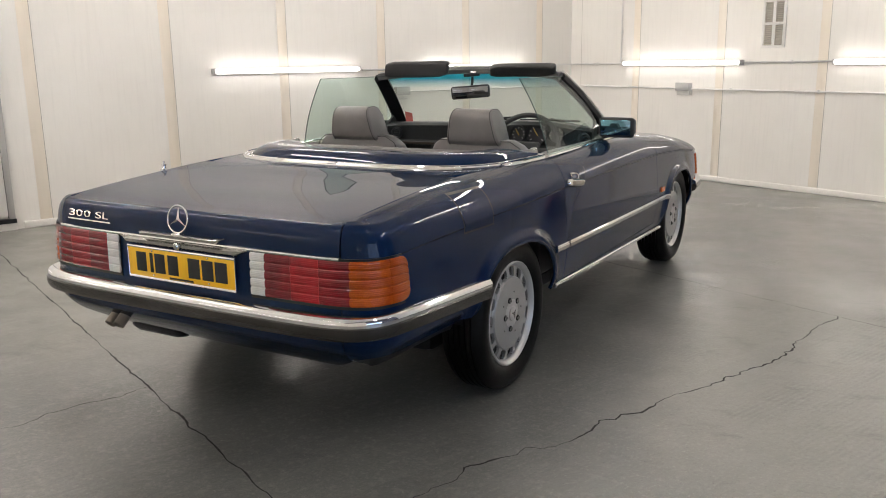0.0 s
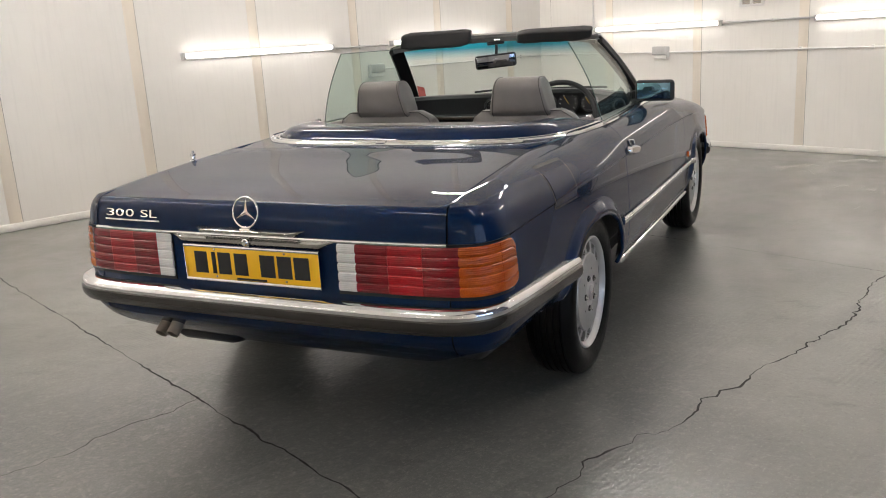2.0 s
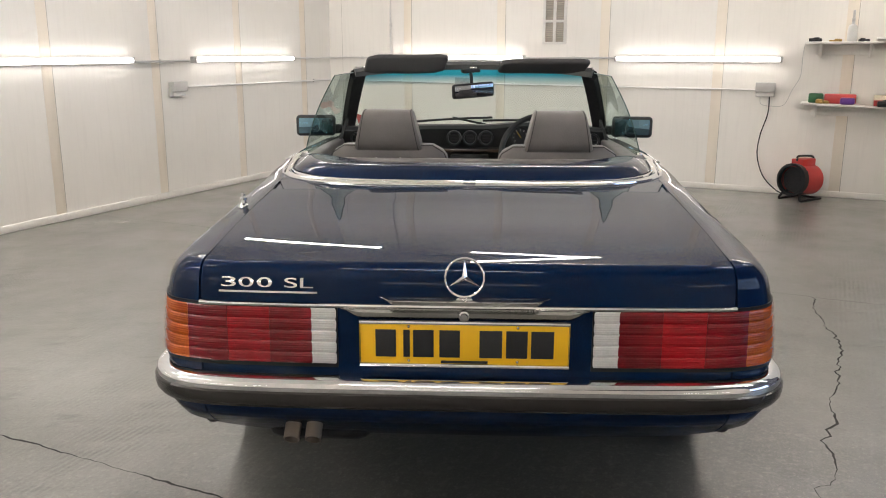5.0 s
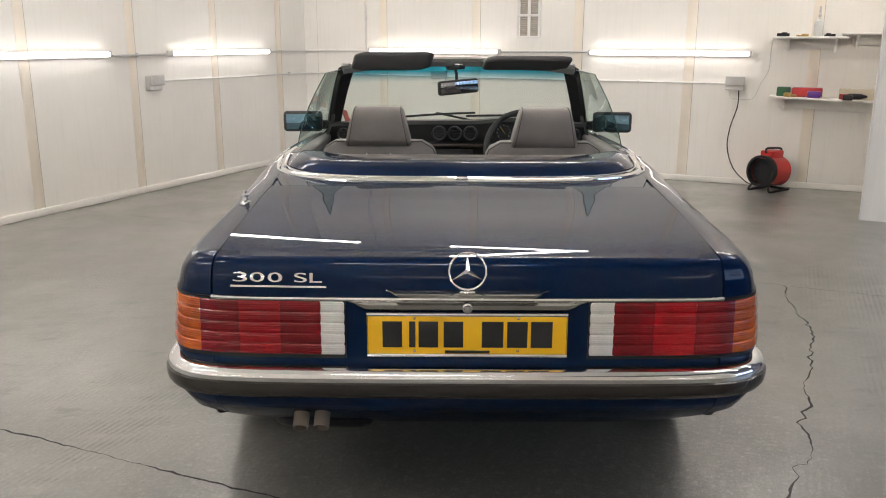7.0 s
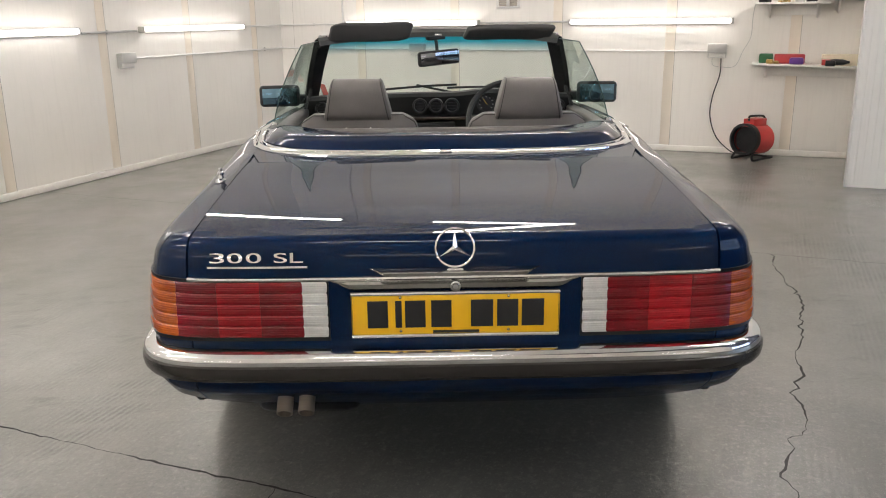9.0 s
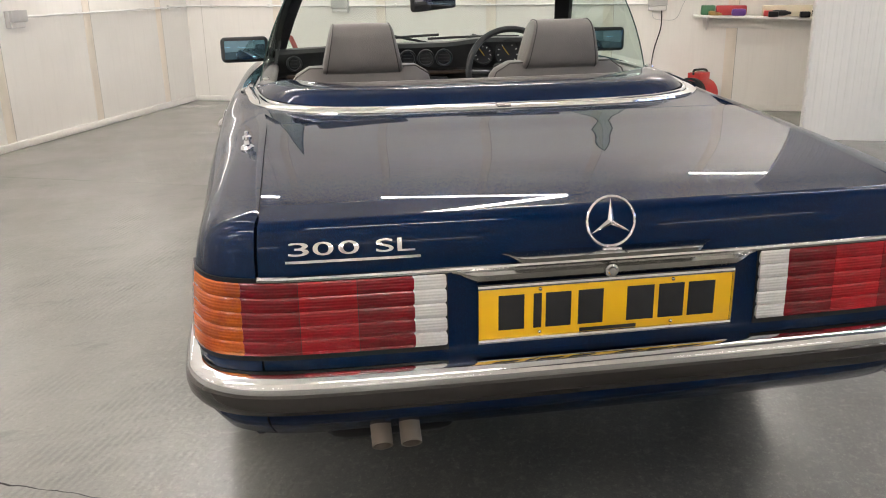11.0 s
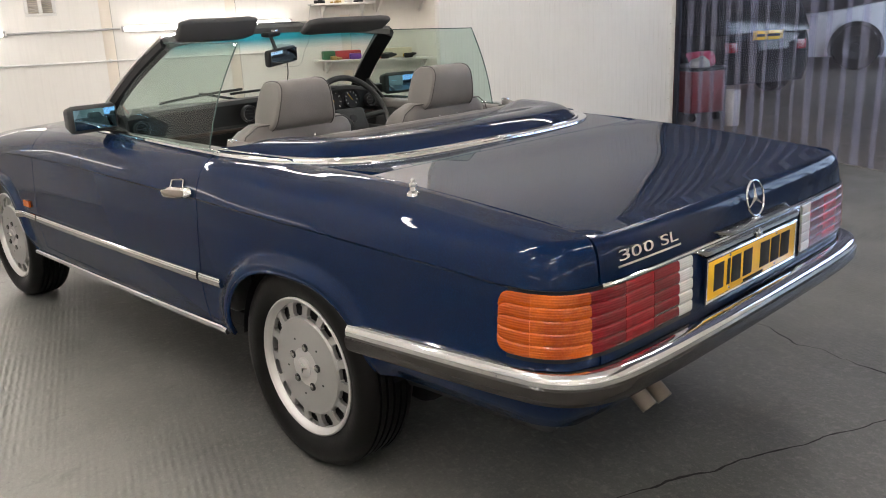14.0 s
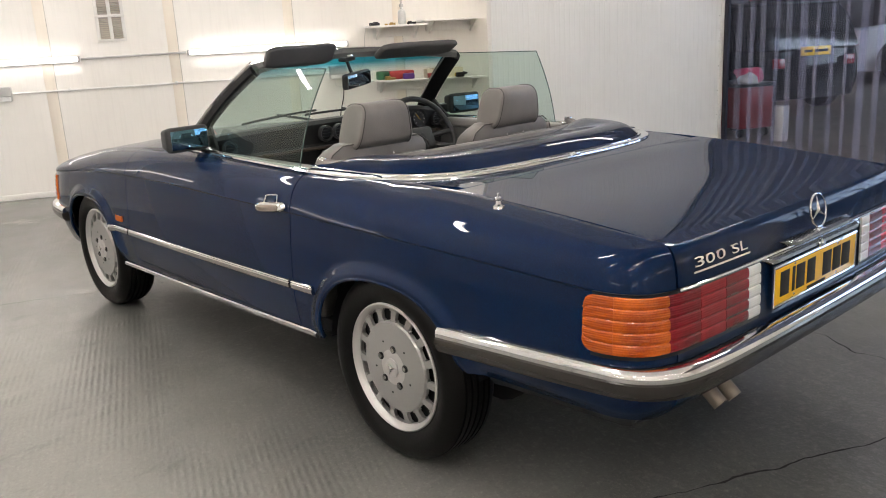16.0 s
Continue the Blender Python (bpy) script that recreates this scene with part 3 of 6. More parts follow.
shelf(ROOM @ pose(5.14, 0.0, 0.862, 0, 1.6, 0), 1.24, "white sagging wall shelf with tools and boxes")


def on_shelf(name, u, v, z, bm, mat, label, category, rz=0.0):
    return solid(name, bm, mat, label, category, ROOM @ pose(u, v, z, 0, 0, rz))


GREEN = worn("green_plastic", (0.02, 0.10, 0.04), 0.4)
PURPLE = worn("purple_plastic", (0.11, 0.03, 0.24), 0.4)
REDBOX = worn("red_plastic", (0.40, 0.03, 0.03), 0.4)
BRASS = worn("brass_colour", (0.40, 0.26, 0.08), 0.4, 0.5)
CREAM = worn("cream_cardboard", (0.62, 0.55, 0.42), 0.7)
YELLOW = worn("yellow_plastic", (0.65, 0.40, 0.04), 0.4)
BOTTLE = worn("milky_plastic", (0.62, 0.62, 0.60), 0.3)


def hand_tool(name, m, label, body, grip):
    """A small power tool lying on its side: barrel, grip and battery foot."""
    ob = thing(name, label, "tool", m)
    bm = bmesh.new()
    lathe(bm, [(0, -0.09), (0.022, -0.085), (0.026, -0.02), (0.024, 0.05), (0.014, 0.075), (0.010, 0.10), (0, 0.10)], 16, pose(0, 0, 0.03, 0, 90, 0))
    part("barrel", bm, body, ob)
    part("grip", boxed((-0.075, 0.015, 0.006), (-0.035, 0.12, 0.042), 0.01), grip, ob)
    part("battery", boxed((-0.095, 0.115, 0.002), (-0.012, 0.165, 0.05), 0.008), body, ob)
    return ob


def clump(n, seed, size, r):
    """A low heap of rounded bits."""
    rnd = random.Random(seed)
    bm = bmesh.new()
    for _ in range(n):
        x = rnd.uniform(-size, size)
        box(bm, (x - r, -r, 0), (x + r * 1.6, r, r * rnd.uniform(1.0, 2.2)), r * 0.3, 2, pose(0, rnd.uniform(-0.03, 0.03), 0, 0, 0, rnd.uniform(-30, 30)))
    return bm


on_shelf("wire_brush", 5.20, 0.15, 1.404, clump(5, 3, 0.05, 0.018), DARKMETAL, "dark wire brush lying on the shelf", "brush")
on_shelf("socket_set", 5.37, 0.15, 1.404, clump(6, 5, 0.04, 0.012), BRASS, "small brass-coloured fittings on the shelf", "fittings")
on_shelf("clamp", 5.61, 0.15, 1.404, clump(6, 8, 0.045, 0.014), DARKMETAL, "dark metal clamp lying on the shelf", "tool")
bottle = thing("spray_bottle", "milky plastic spray bottle with a grey trigger", "bottle", ROOM @ pose(5.50, 0.14, 1.404))
bm = bmesh.new()
lathe(bm, [(0, 0), (0.036, 0.002), (0.040, 0.02), (0.040, 0.11), (0.032, 0.135), (0.014, 0.15), (0.013, 0.17), (0, 0.17)], 24)
part("body", bm, BOTTLE, bottle)
bm = bmesh.new()
box(bm, (-0.014, -0.03, 0.168), (0.014, 0.035, 0.20), 0.005)
box(bm, (-0.010, -0.012, 0.195), (0.010, 0.016, 0.265), 0.005)
part("trigger", bm, BOXGREY, bottle, "grey trigger head")
on_shelf("tool_case", 5.25, 0.14, 0.868, boxed((-0.05, -0.05, 0), (0.07, 0.05, 0.085), 0.012), GREEN, "green plastic case on the shelf", "case")
on_shelf("tool_case", 5.43, 0.12, 0.864, boxed((-0.10, -0.04, 0), (0.16, 0.05, 0.085), 0.012), REDBOX, "red plastic case on the shelf", "case")
on_shelf("cable_reel", 5.33, 0.20, 0.866, clump(5, 21, 0.07, 0.02), BRASS, "olive and brown cable ends on the shelf", "cable")
on_shelf("polish_bottle", 5.53, 0.19, 0.861, boxed((-0.07, -0.03, 0), (0.05, 0.03, 0.06), 0.016), PURPLE, "purple plastic bottle lying on the shelf", "bottle")
on_shelf("cardboard_box", 5.93, 0.10, 0.851, boxed((-0.20, -0.06, 0), (0.20, 0.06, 0.095), 0.003), CREAM, "cream cardboard box against the wall", "box")
hand_tool("polisher", ROOM @ pose(5.86, 0.16, 0.852, 0, 0, 4), "black and red cordless tool on the shelf", DARKMETAL, REDBOX)
hand_tool("drill", ROOM @ pose(6.10, 0.10, 0.846, 0, 0, -6), "black and yellow cordless drill on the shelf", DARKMETAL, YELLOW)
on_shelf("battery_pack", 5.76, 0.19, 0.855, boxed((-0.03, -0.03, 0), (0.04, 0.03, 0.05), 0.006), REDBOX, "red battery pack on the shelf", "battery")

# hanging cables
cable = thing("power_cable", "black flex hanging from the electrical box to the heater", "cable", ROOM)
part("flex", tube(spline([(4.86, 0.05, 0.905), (4.86, 0.055, 0.75), (4.81, 0.06, 0.55), (4.80, 0.07, 0.36), (4.87, 0.10, 0.17), (5.00, 0.17, 0.055), (5.08, 0.20, 0.03)], 8), 0.0055, 8), INK, cable)
cable = thing("charger_cable", "thin grey flex looping from the box up to the shelf", "cable", ROOM)
part("flex", tube(spline([(4.78, 0.05, 0.905), (4.79, 0.05, 0.84), (4.87, 0.05, 0.822), (4.99, 0.05, 0.835), (5.05, 0.05, 0.97), (5.11, 0.05, 1.10), (5.115, 0.06, 1.28), (5.13, 0.12, 1.405)], 8), 0.003, 6), BOXGREY, cable)

# fan heater
heater = thing("fan_heater", "red drum fan heater on a black tube stand", "heater", ROOM @ pose(5.21, 0.28, 0.0, 0, 0, 32))
HM = pose(0, 0, 0.185, -90, 0, 0) @ pose(0, 0, 0, 4, 0, 0)
bm = bmesh.new()
lathe(bm, [(0.125, -0.14), (0.138, -0.135), (0.140, -0.06), (0.140, 0.10), (0.136, 0.105)], 40, HM)
part("drum", bm, HEATER_RED, heater, "red painted steel drum")
bm = bmesh.new()
lathe(bm, [(0.137, 0.09), (0.145, 0.092), (0.145, 0.15), (0.125, 0.152), (0.122, 0.11)], 40, HM)
part("collar", bm, DARKMETAL, heater, "black front collar")
for k in range(5):
    bm = bmesh.new()
    r = 0.022 + 0.023 * k
    lathe(bm, [(r - 0.002, 0.138), (r + 0.002, 0.138), (r + 0.002, 0.142), (r - 0.002, 0.142)], 32, HM, close=True)
    part("grille_ring", bm, DARKMETAL, heater)
bm = bmesh.new()
lathe(bm, [(0.0, 0.08), (0.122, 0.08)], 32, HM)
part("element", bm, INK, heater, "dark heating element plate")
bm = bmesh.new()
lathe(bm, [(0.0, -0.125), (0.10, -0.125), (0.126, -0.14)], 32, HM)
part("back_grille", bm, DARKMETAL, heater)
part("control_box", boxed((-0.06, -0.11, 0.30), (0.06, 0.08, 0.375), 0.008), HEATER_RED, heater)
for s in (-0.11, 0.11):
    part("foot", tube(spline([(s, -0.16, 0.012), (s, 0.0, 0.012), (s, 0.14, 0.012), (s * 0.75, 0.10, 0.075), (s * 0.6, -0.04, 0.075)], 6), 0.011, 10), DARKMETAL, heater)
part("crossbar", tube([Vector((-0.11, -0.15, 0.012)), Vector((0.11, -0.15, 0.012))], 0.010, 10), DARKMETAL, heater)
part("carry_handle", tube(spline([(0.0, 0.08, 0.36), (0.0, 0.08, 0.395), (0.0, 0.02, 0.40), (0.0, -0.14, 0.385), (0.0, -0.155, 0.34), (0.0, -0.13, 0.26)], 6), 0.010, 10), DARKMETAL, heater)


# cracks and joints of the floor
def crack(name, label, points, width, seed, rough=0.014):
    """A jagged thin line lying in the paint."""
    rnd = random.Random(seed)
    path = []
    for a, b in zip(points, points[1:]):
        a, b = Vector((*a, 0)), Vector((*b, 0))
        n = max(2, int((b - a).length / 0.022))
        side = Vector((-(b - a).y, (b - a).x, 0)).normalized()
        for k in range(n):
            p = a.lerp(b, k / n)
            w = noise.noise(p * 7 + Vector((seed, 0, 0))) * rough * 2 + noise.noise(p * 23 + Vector((0, 0, seed))) * rough * 1.3 + rnd.uniform(-1, 1) * rough * 0.3
            path.append(p + side * w)
    path.append(Vector((*points[-1], 0)))
    bm = bmesh.new()
    rows = []
    for i, p in enumerate(path):
        d = (path[min(i + 1, len(path) - 1)] - path[max(i - 1, 0)]).normalized()
        side = Vector((-d.y, d.x, 0)) * width * rnd.uniform(0.5, 1.0) * max(0.32, min(1.0, 0.65 + 1.3 * noise.noise(p * 5 + Vector((0, seed, 3)))))
        rows.append([p - side + Vector((0, 0, 0.0008)), p + Vector((0, 0, 0.0012)), p + side + Vector((0, 0, 0.0008))])
    grid(bm, rows)
    return solid(name, bm, CRACK, label, "crack", kind="structure")


crack("floor_crack", "long jagged crack across the painted concrete", [(1.87, 2.54), (1.78, 2.18), (1.74, 2.03), (1.735, 1.83), (1.66, 1.62), (1.53, 1.36), (1.385, 1.06), (1.335, 0.91), (1.25, 0.76), (1.225, 0.60), (1.10, 0.42), (1.02, 0.29), (0.95, 0.06), (0.90, -0.15), (0.78, -0.60), (0.70, -1.2)], 0.0058, 4)
crack("floor_crack", "short jagged crack across the painted concrete", [(-0.51, 0.20), (-0.60, -0.04), (-0.66, -0.31), (-0.85, -0.75)], 0.0048, 9)


def joint(v, u0, u1, seed, width=0.0045):
    a, b = room(u0, v), room(u1, v)
    crack("floor_joint", "rough straight slab joint in the concrete floor", [(a.x, a.y), (b.x, b.y)], width, seed, 0.006)


joint(6.71, 0.02, 8.3, 31, 0.0058)
joint(3.62, 0.02, 8.3, 37, 0.0035)


# ---- the car: x to its right, y ahead, its number plate at y = 0 ----
car = thing("car", "navy blue two-seat convertible, roof down, chrome trim, grey leather seats", "car")
MID = (0, 2.0, 0.55)

# half outline of the body in plan, from the middle of the tail to the middle of the nose
OUTLINE = spline([(-0.3, -0.027, 0), (0, -0.03, 0), (0.3, -0.028, 0), (0.5, -0.023, 0), (0.62, -0.016, 0), (0.685, -0.004, 0), (0.742, 0.022, 0), (0.776, 0.07, 0),
                  (0.792, 0.14, 0), (0.803, 0.35, 0), (0.818, 0.65, 0), (0.834, 1.0, 0), (0.843, 1.4, 0), (0.845, 1.9, 0), (0.843, 2.4, 0), (0.838, 2.9, 0),
                  (0.834, 3.35, 0), (0.818, 3.75, 0), (0.796, 3.96, 0), (0.760, 4.08, 0), (0.67, 4.145, 0), (0.45, 4.18, 0), (0.2, 4.195, 0), (0, 4.197, 0)], 40)[40:]
OX, OY = np.array([p.x for p in OUTLINE]), np.array([p.y for p in OUTLINE])
OU = np.concatenate([[0], np.cumsum(np.hypot(np.diff(OX), np.diff(OY)))])
ONX, ONY = np.gradient(OY, OU), -np.gradient(OX, OU)


def u_at_y(y):
    """Way along the outline at which the flank reaches y."""
    k = int(np.argmax(OX > 0.77))
    return float(np.interp(y, OY[k:], OU[k:]))


def u_at_x(x):
    return float(np.interp(x, OX[:200], OU[:200]))


U_LID = u_at_x(0.656)
U_END = float(OU[-1])
WHEELS = ((0.92, 0.31), (3.375, 0.31))
ARCH_X, ARCH_Z, ARCH_P = 0.352, 0.290, 2.5


TOP_Y = np.arange(-0.6, 4.81, 0.01)
TOP_Z = np.interp(TOP_Y, [-0.6, 0.07, 0.4, 0.73, 1.1, 1.5, 2.0, 2.4, 2.8, 3.28, 3.7, 4.0, 4.17, 4.8], [0.765, 0.822, 0.852, 0.874, 0.881, 0.886, 0.889, 0.888, 0.872, 0.836, 0.786, 0.735, 0.69, 0.60])
KERNEL = np.exp(-0.5 * (np.arange(-30, 31) / 11.0) ** 2)
TOP_Z = np.convolve(np.pad(TOP_Z, 30, mode="edge"), KERNEL / KERNEL.sum(), mode="valid")


def z_top(y):
    """Height of the body's upper line along the car."""
    return float(np.interp(max(y, -0.02), TOP_Y, TOP_Z))


def smooth(t):
    t = min(1.0, max(0.0, t))
    return t * t * (3 - 2 * t)


def shoulder_dip(u):
    """How far a wing's outer shoulder lies below the upper line."""
    y = float(np.interp(u, OU, OY))
    return (0.012 + 0.004 * (1 - smooth((y - 0.9) / 0.5))) * smooth((u - U_LID - 0.02) / 0.20)


def crease_z(y):
    """Height of the crease along the flank."""
    return float(np.interp(y, [0.1, 0.8, 1.4, 2.4, 3.0, 3.4, 4.0, 4.2], [0.714, 0.742, 0.757, 0.764, 0.752, 0.728, 0.668, 0.64]))


def shell(u, z, out=0.0):
    """The body's skin at a way along the outline and a height; out: metres proud of it."""
    px, py = float(np.interp(u, OU, OX)), float(np.interp(u, OU, OY))
    nx, ny = float(np.interp(u, OU, ONX)), float(np.interp(u, OU, ONY))
    k = math.hypot(nx, ny)
    nx, ny = nx / k, ny / k
    zt = z_top(py) - shoulder_dip(u)
    tail = 1 - smooth((u - 0.60) / 0.22) if py < 1 else 0.0
    nose = smooth((py - 3.95) / 0.2)
    if z >= 0.5:
        t = min(1.0, (z - 0.5) / (zt - 0.5))
        end = smooth((0.75 - py) / 0.65)
        door = smooth((py - 1.0) / 0.4) * (1 - smooth((py - 2.6) / 0.5))
        zc = min(crease_z(py), zt - 0.04)
        total = (0.105 - 0.040 * end) * (1 - 0.22 * door)
        if z <= zc:
            low = (z - 0.5) / (zc - 0.5)
            side = 0.012 * low * low + 0.0045 * low * smooth((zc - z) / 0.007)
        else:
            q = min(1.0, (z - zc) / (zt - zc))
            up, tall = z - zc, zt - zc
            lean = min(0.26, 0.8 * (total - 0.042) / tall)
            side = 0.012 + lean * up + (total - 0.042 - lean * tall) * (up / tall) ** 2 + 0.030 * q ** 5
        back = 0.015 * t ** 3 + 0.028 * (1 - math.sqrt(max(0.0, 1 - t ** 14)))
        d = side * (1 - tail) + back * tail
    else:
        t = 0.0
        low = 0.5 - z
        d = (0.02 * (low / 0.16) ** 2 if low < 0.16 else 0.02 + (low - 0.16) * 0.35) * (1 - tail) + tail * max(0.0, 0.42 - z) ** 1.5 * 2.4 + 0.55 * max(0.0, 0.43 - z) * smooth((0.72 - py) / 0.2)
    for yc, zc in WHEELS:
        if abs(py - yc) < 0.6:
            g = ((abs(py - yc) / ARCH_X) ** ARCH_P + (max(0.0, z - zc + 0.06) / (ARCH_Z + 0.06)) ** ARCH_P) ** (1 / ARCH_P)
            d -= 0.019 * (1 - smooth((g - 1.03) / 0.13)) * (1 - 0.5 * smooth((1.02 - g) / 0.06)) * smooth((z - 0.28) / 0.12)
    x, y = px - nx * (d - out), py - ny * (d - out)
    return Vector((x, y, z))


U_LID_TOP = shell(U_LID, z_top(0.0)).x


def edge_x(y):
    """Half width at which the flat top of the wings ends: lid, roof cover, belt and bonnet."""
    return float(np.interp(y, [0.0, 0.073, 0.745, 1.0, 1.3, 1.45, 2.2, 2.5, 3.3, 4.0, 4.2], [U_LID_TOP, U_LID_TOP, 0.651, 0.668, 0.712, 0.728, 0.722, 0.700, 0.665, 0.60, 0.55]))


def wing_top(u, s):
    """The nearly flat top of a wing, from the shoulder (s = 0) to its inner edge (s = 1)."""
    py = float(np.interp(u, OU, OY))
    a = shell(u, z_top(py) - shoulder_dip(u))
    y = min(max(py, a.y + 0.012), 4.125)
    q = Vector((min(edge_x(y), a.x - 0.003), y, z_top(y)))
    p = a.lerp(q, s)
    p.z = a.z + (q.z - a.z) * (1.25 * s - 0.25 * s ** 5)
    return p


def z_low(u):
    """Lower edge of the body, with the wheel arches cut out."""
    y = float(np.interp(u, OU, OY))
    x = float(np.interp(u, OU, OX))
    base = float(np.interp(y, [1.3, 3.06], [0.325, 0.276]))
    if y < 0.6:
        base = 0.264 + 0.124 * smooth((x - 0.42) / 0.34)
    if y > 3.7:
        base = 0.27
    for yc, zc in WHEELS:
        q = (y - yc) / ARCH_X
        if abs(q) < 1:
            base = max(base, zc - 0.06 + (ARCH_Z + 0.06) * (1 - abs(q) ** ARCH_P) ** (1 / ARCH_P))
    return base


def flip(p, s):
    return Vector((p.x * s, p.y, p.z))


def heights(lo, hi, n_low, n_high, knee=0.72):
    """Heights from lo to hi, closer together towards the top."""
    zs = []
    knee = min(knee, lo + (hi - lo) * 0.82)
    if lo < knee:
        zs += list(np.linspace(lo, knee, n_low, endpoint=False))
        lo = knee
    zs += [lo + (hi - lo) * (1 - (1 - k / n_high) ** 2.2) for k in range(n_high + 1)]
    return zs


def creased(lo, hi, zc, n_low, n_high):
    """Heights from lo to hi with close rows on both sides of the crease."""
    zc = min(zc, hi - 0.04)
    zs = list(np.linspace(lo, zc - 0.010, n_low)) + [zc - 0.007, zc - 0.0035, zc, zc + 0.004, zc + 0.009, zc + 0.014, zc + 0.019]
    return zs + [zc + 0.019 + (hi - zc - 0.019) * (1 - (1 - k / n_high) ** 2.0) for k in range(1, n_high + 1)]


def flank(side, us, lo, hi=None, out=0.0, n_low=16, n_high=14):
    """A panel of the flank between given ways; lo and hi are functions of the way."""
    bm = bmesh.new()
    rows = []
    for u in us:
        y = float(np.interp(u, OU, OY))
        top = z_top(y) - shoulder_dip(u) if hi is None else hi(u)
        row = [flip(shell(u, z, out), side) for z in (heights(lo(u), top, n_low, n_high) if hi else creased(lo(u), top, crease_z(y), n_low, n_high))]
        if hi is None:
            row += [flip(wing_top(u, k / 6), side) for k in range(1, 7)]
        rows.append(row)
    grid(bm, rows)
    orient(bm, MID)
    return bm


def ways(a, b, n, cuts=()):
    """Ways along the outline, closer round the wheel arches."""
    us = set(np.linspace(a, b, n))
    for yc, _ in WHEELS:
        for k in range(33):
            u = u_at_y(yc - ARCH_X * math.cos(math.pi * k / 32))
            if a < u < b:
                us.add(u)
    us = sorted(us)
    return [u for i, u in enumerate(us) if i == 0 or u - us[i - 1] > 1e-4]


U_D0, U_D1 = u_at_y(1.405), u_at_y(2.845)
GAP = 0.0045
SILL = 0.345


# black sheets behind the skin, put in for the shade inside the shut lines
for side in (-1, 1):
    for a, b in ((0.0, u_at_y(0.54)), (u_at_y(1.30), u_at_y(2.98)), (u_at_y(3.78), U_END)):
        bm = bmesh.new()
        grid(bm, [[flip(shell(u, z, -0.022), side) for z in heights(0.34, z_top(float(np.interp(u, OU, OY))) - 0.02, 6, 6)] for u in np.linspace(a, b, 30)])
        orient(bm, MID)
        part("shut_line_backing", bm, SEAL, car, "black sheet standing in for shade behind the shut lines")

for side in (-1, 1):
    q = flank(side, ways(U_LID + GAP, U_D0 - GAP, 60), z_low)
    part("rear_wing", skirt(q, 0.014), PAINT, car, "glossy navy rear wing")
    lo = lambda u: SILL
    d = flank(side, ways(U_D0, U_D1, 40), lo)
    door_part = part("door", skirt(d, 0.014), PAINT, car, "glossy navy car door")
    s = flank(side, ways(U_D0 - GAP, U_D1 + GAP, 30), z_low, lambda u: SILL - 0.004, n_low=5, n_high=3)
    part("sill", skirt(s, 0.02), PAINT, car)
    f = flank(side, ways(U_D1 + GAP, U_END, 70), z_low)
    part("front_wing", skirt(f, 0.014), PAINT, car, "glossy navy front wing")
    # chrome strip along the sill and the rubbing strip above it
    path = [flip(shell(u_at_y(y), float(np.interp(y, [1.3, 3.06], [0.335, 0.285])), 0.006), side) for y in np.linspace(1.295, 3.05, 40)]
    bm = bmesh.new()
    sweep(bm, path, round_profile(0.011, 10, 0.8, 1.0))
    part("sill_strip", bm, CHROME, car, "chrome sill strip")
    for a, b in ((1.272, 1.398), (1.412, 2.838), (2.852, 3.055)):
        path = [flip(shell(u_at_y(y), float(np.interp(y, [1.27, 3.06], [0.505, 0.478])), 0.004), side) for y in np.linspace(a, b, 24)]
        bm = bmesh.new()
        sweep(bm, path, [(side * s, t) for s, t in ((-0.004, -0.016), (0.006, -0.015), (0.010, -0.010), (0.011, 0.004), (0.007, 0.008), (-0.004, 0.008))])
        strip = part("rubbing_strip", bm, BRIGHT, car, "satin metal rubbing strip")
        bm = bmesh.new()
        sweep(bm, [p + Vector((side * 0.004, 0, 0.0115)) for p in path], round_profile(0.0045, 8, 1.3, 1))
        part("strip_bead", bm, CHROME, strip, "chrome upper bead")
    # wheel housing
    for yc, zc in WHEELS:
        bm = bmesh.new()
        rows = []
        for k in range(25):
            a = math.pi * (0.03 + 0.90 * k / 24) if yc < 2 else math.pi * (0.05 + 0.92 * k / 24)
            rows.append([Vector((side * x, yc + 0.375 * math.cos(a), zc - 0.03 + 0.36 * math.sin(a))) for x in (0.42, 0.60, 0.775)])
        vs = grid(bm, rows)
        bm.faces.new([r[0] for r in vs])
        part("wheel_housing", bm, SEAL, car, "black wheel housing")
        # rolled lip of the arch
        path = []
        for k in range(41):
            a = math.pi * k / 40
            y = yc - ARCH_X * math.cos(a)
            u = u_at_y(y)
            z = zc - 0.06 + (ARCH_Z + 0.06) * max(0.0, 1 - abs(math.cos(a)) ** ARCH_P) ** (1 / ARCH_P)
            if z >= z_low(u) - 0.004 and z > (0.36 if y < 0.92 else 0.29):
                path.append(flip(shell(u, z, -0.004), side))
        bm = bmesh.new()
        sweep(bm, path, round_profile(0.007, 8))
        part("arch_lip", bm, PAINT, car)

# tail panel under the lid, and the apron below the bumper
bm = bmesh.new()
grid(bm, [[flip(shell(abs(u), z), 1 if u >= 0 else -1) for z in heights(z_low(abs(u)), 0.712, 16, 6, 0.6)] for u in np.linspace(-U_LID, U_LID, 61)])
orient(bm, MID)
part("tail_panel", skirt(bm, 0.014), PAINT, car)

# boot lid: the upright face and the deck in one panel
LID_Y = 0.745


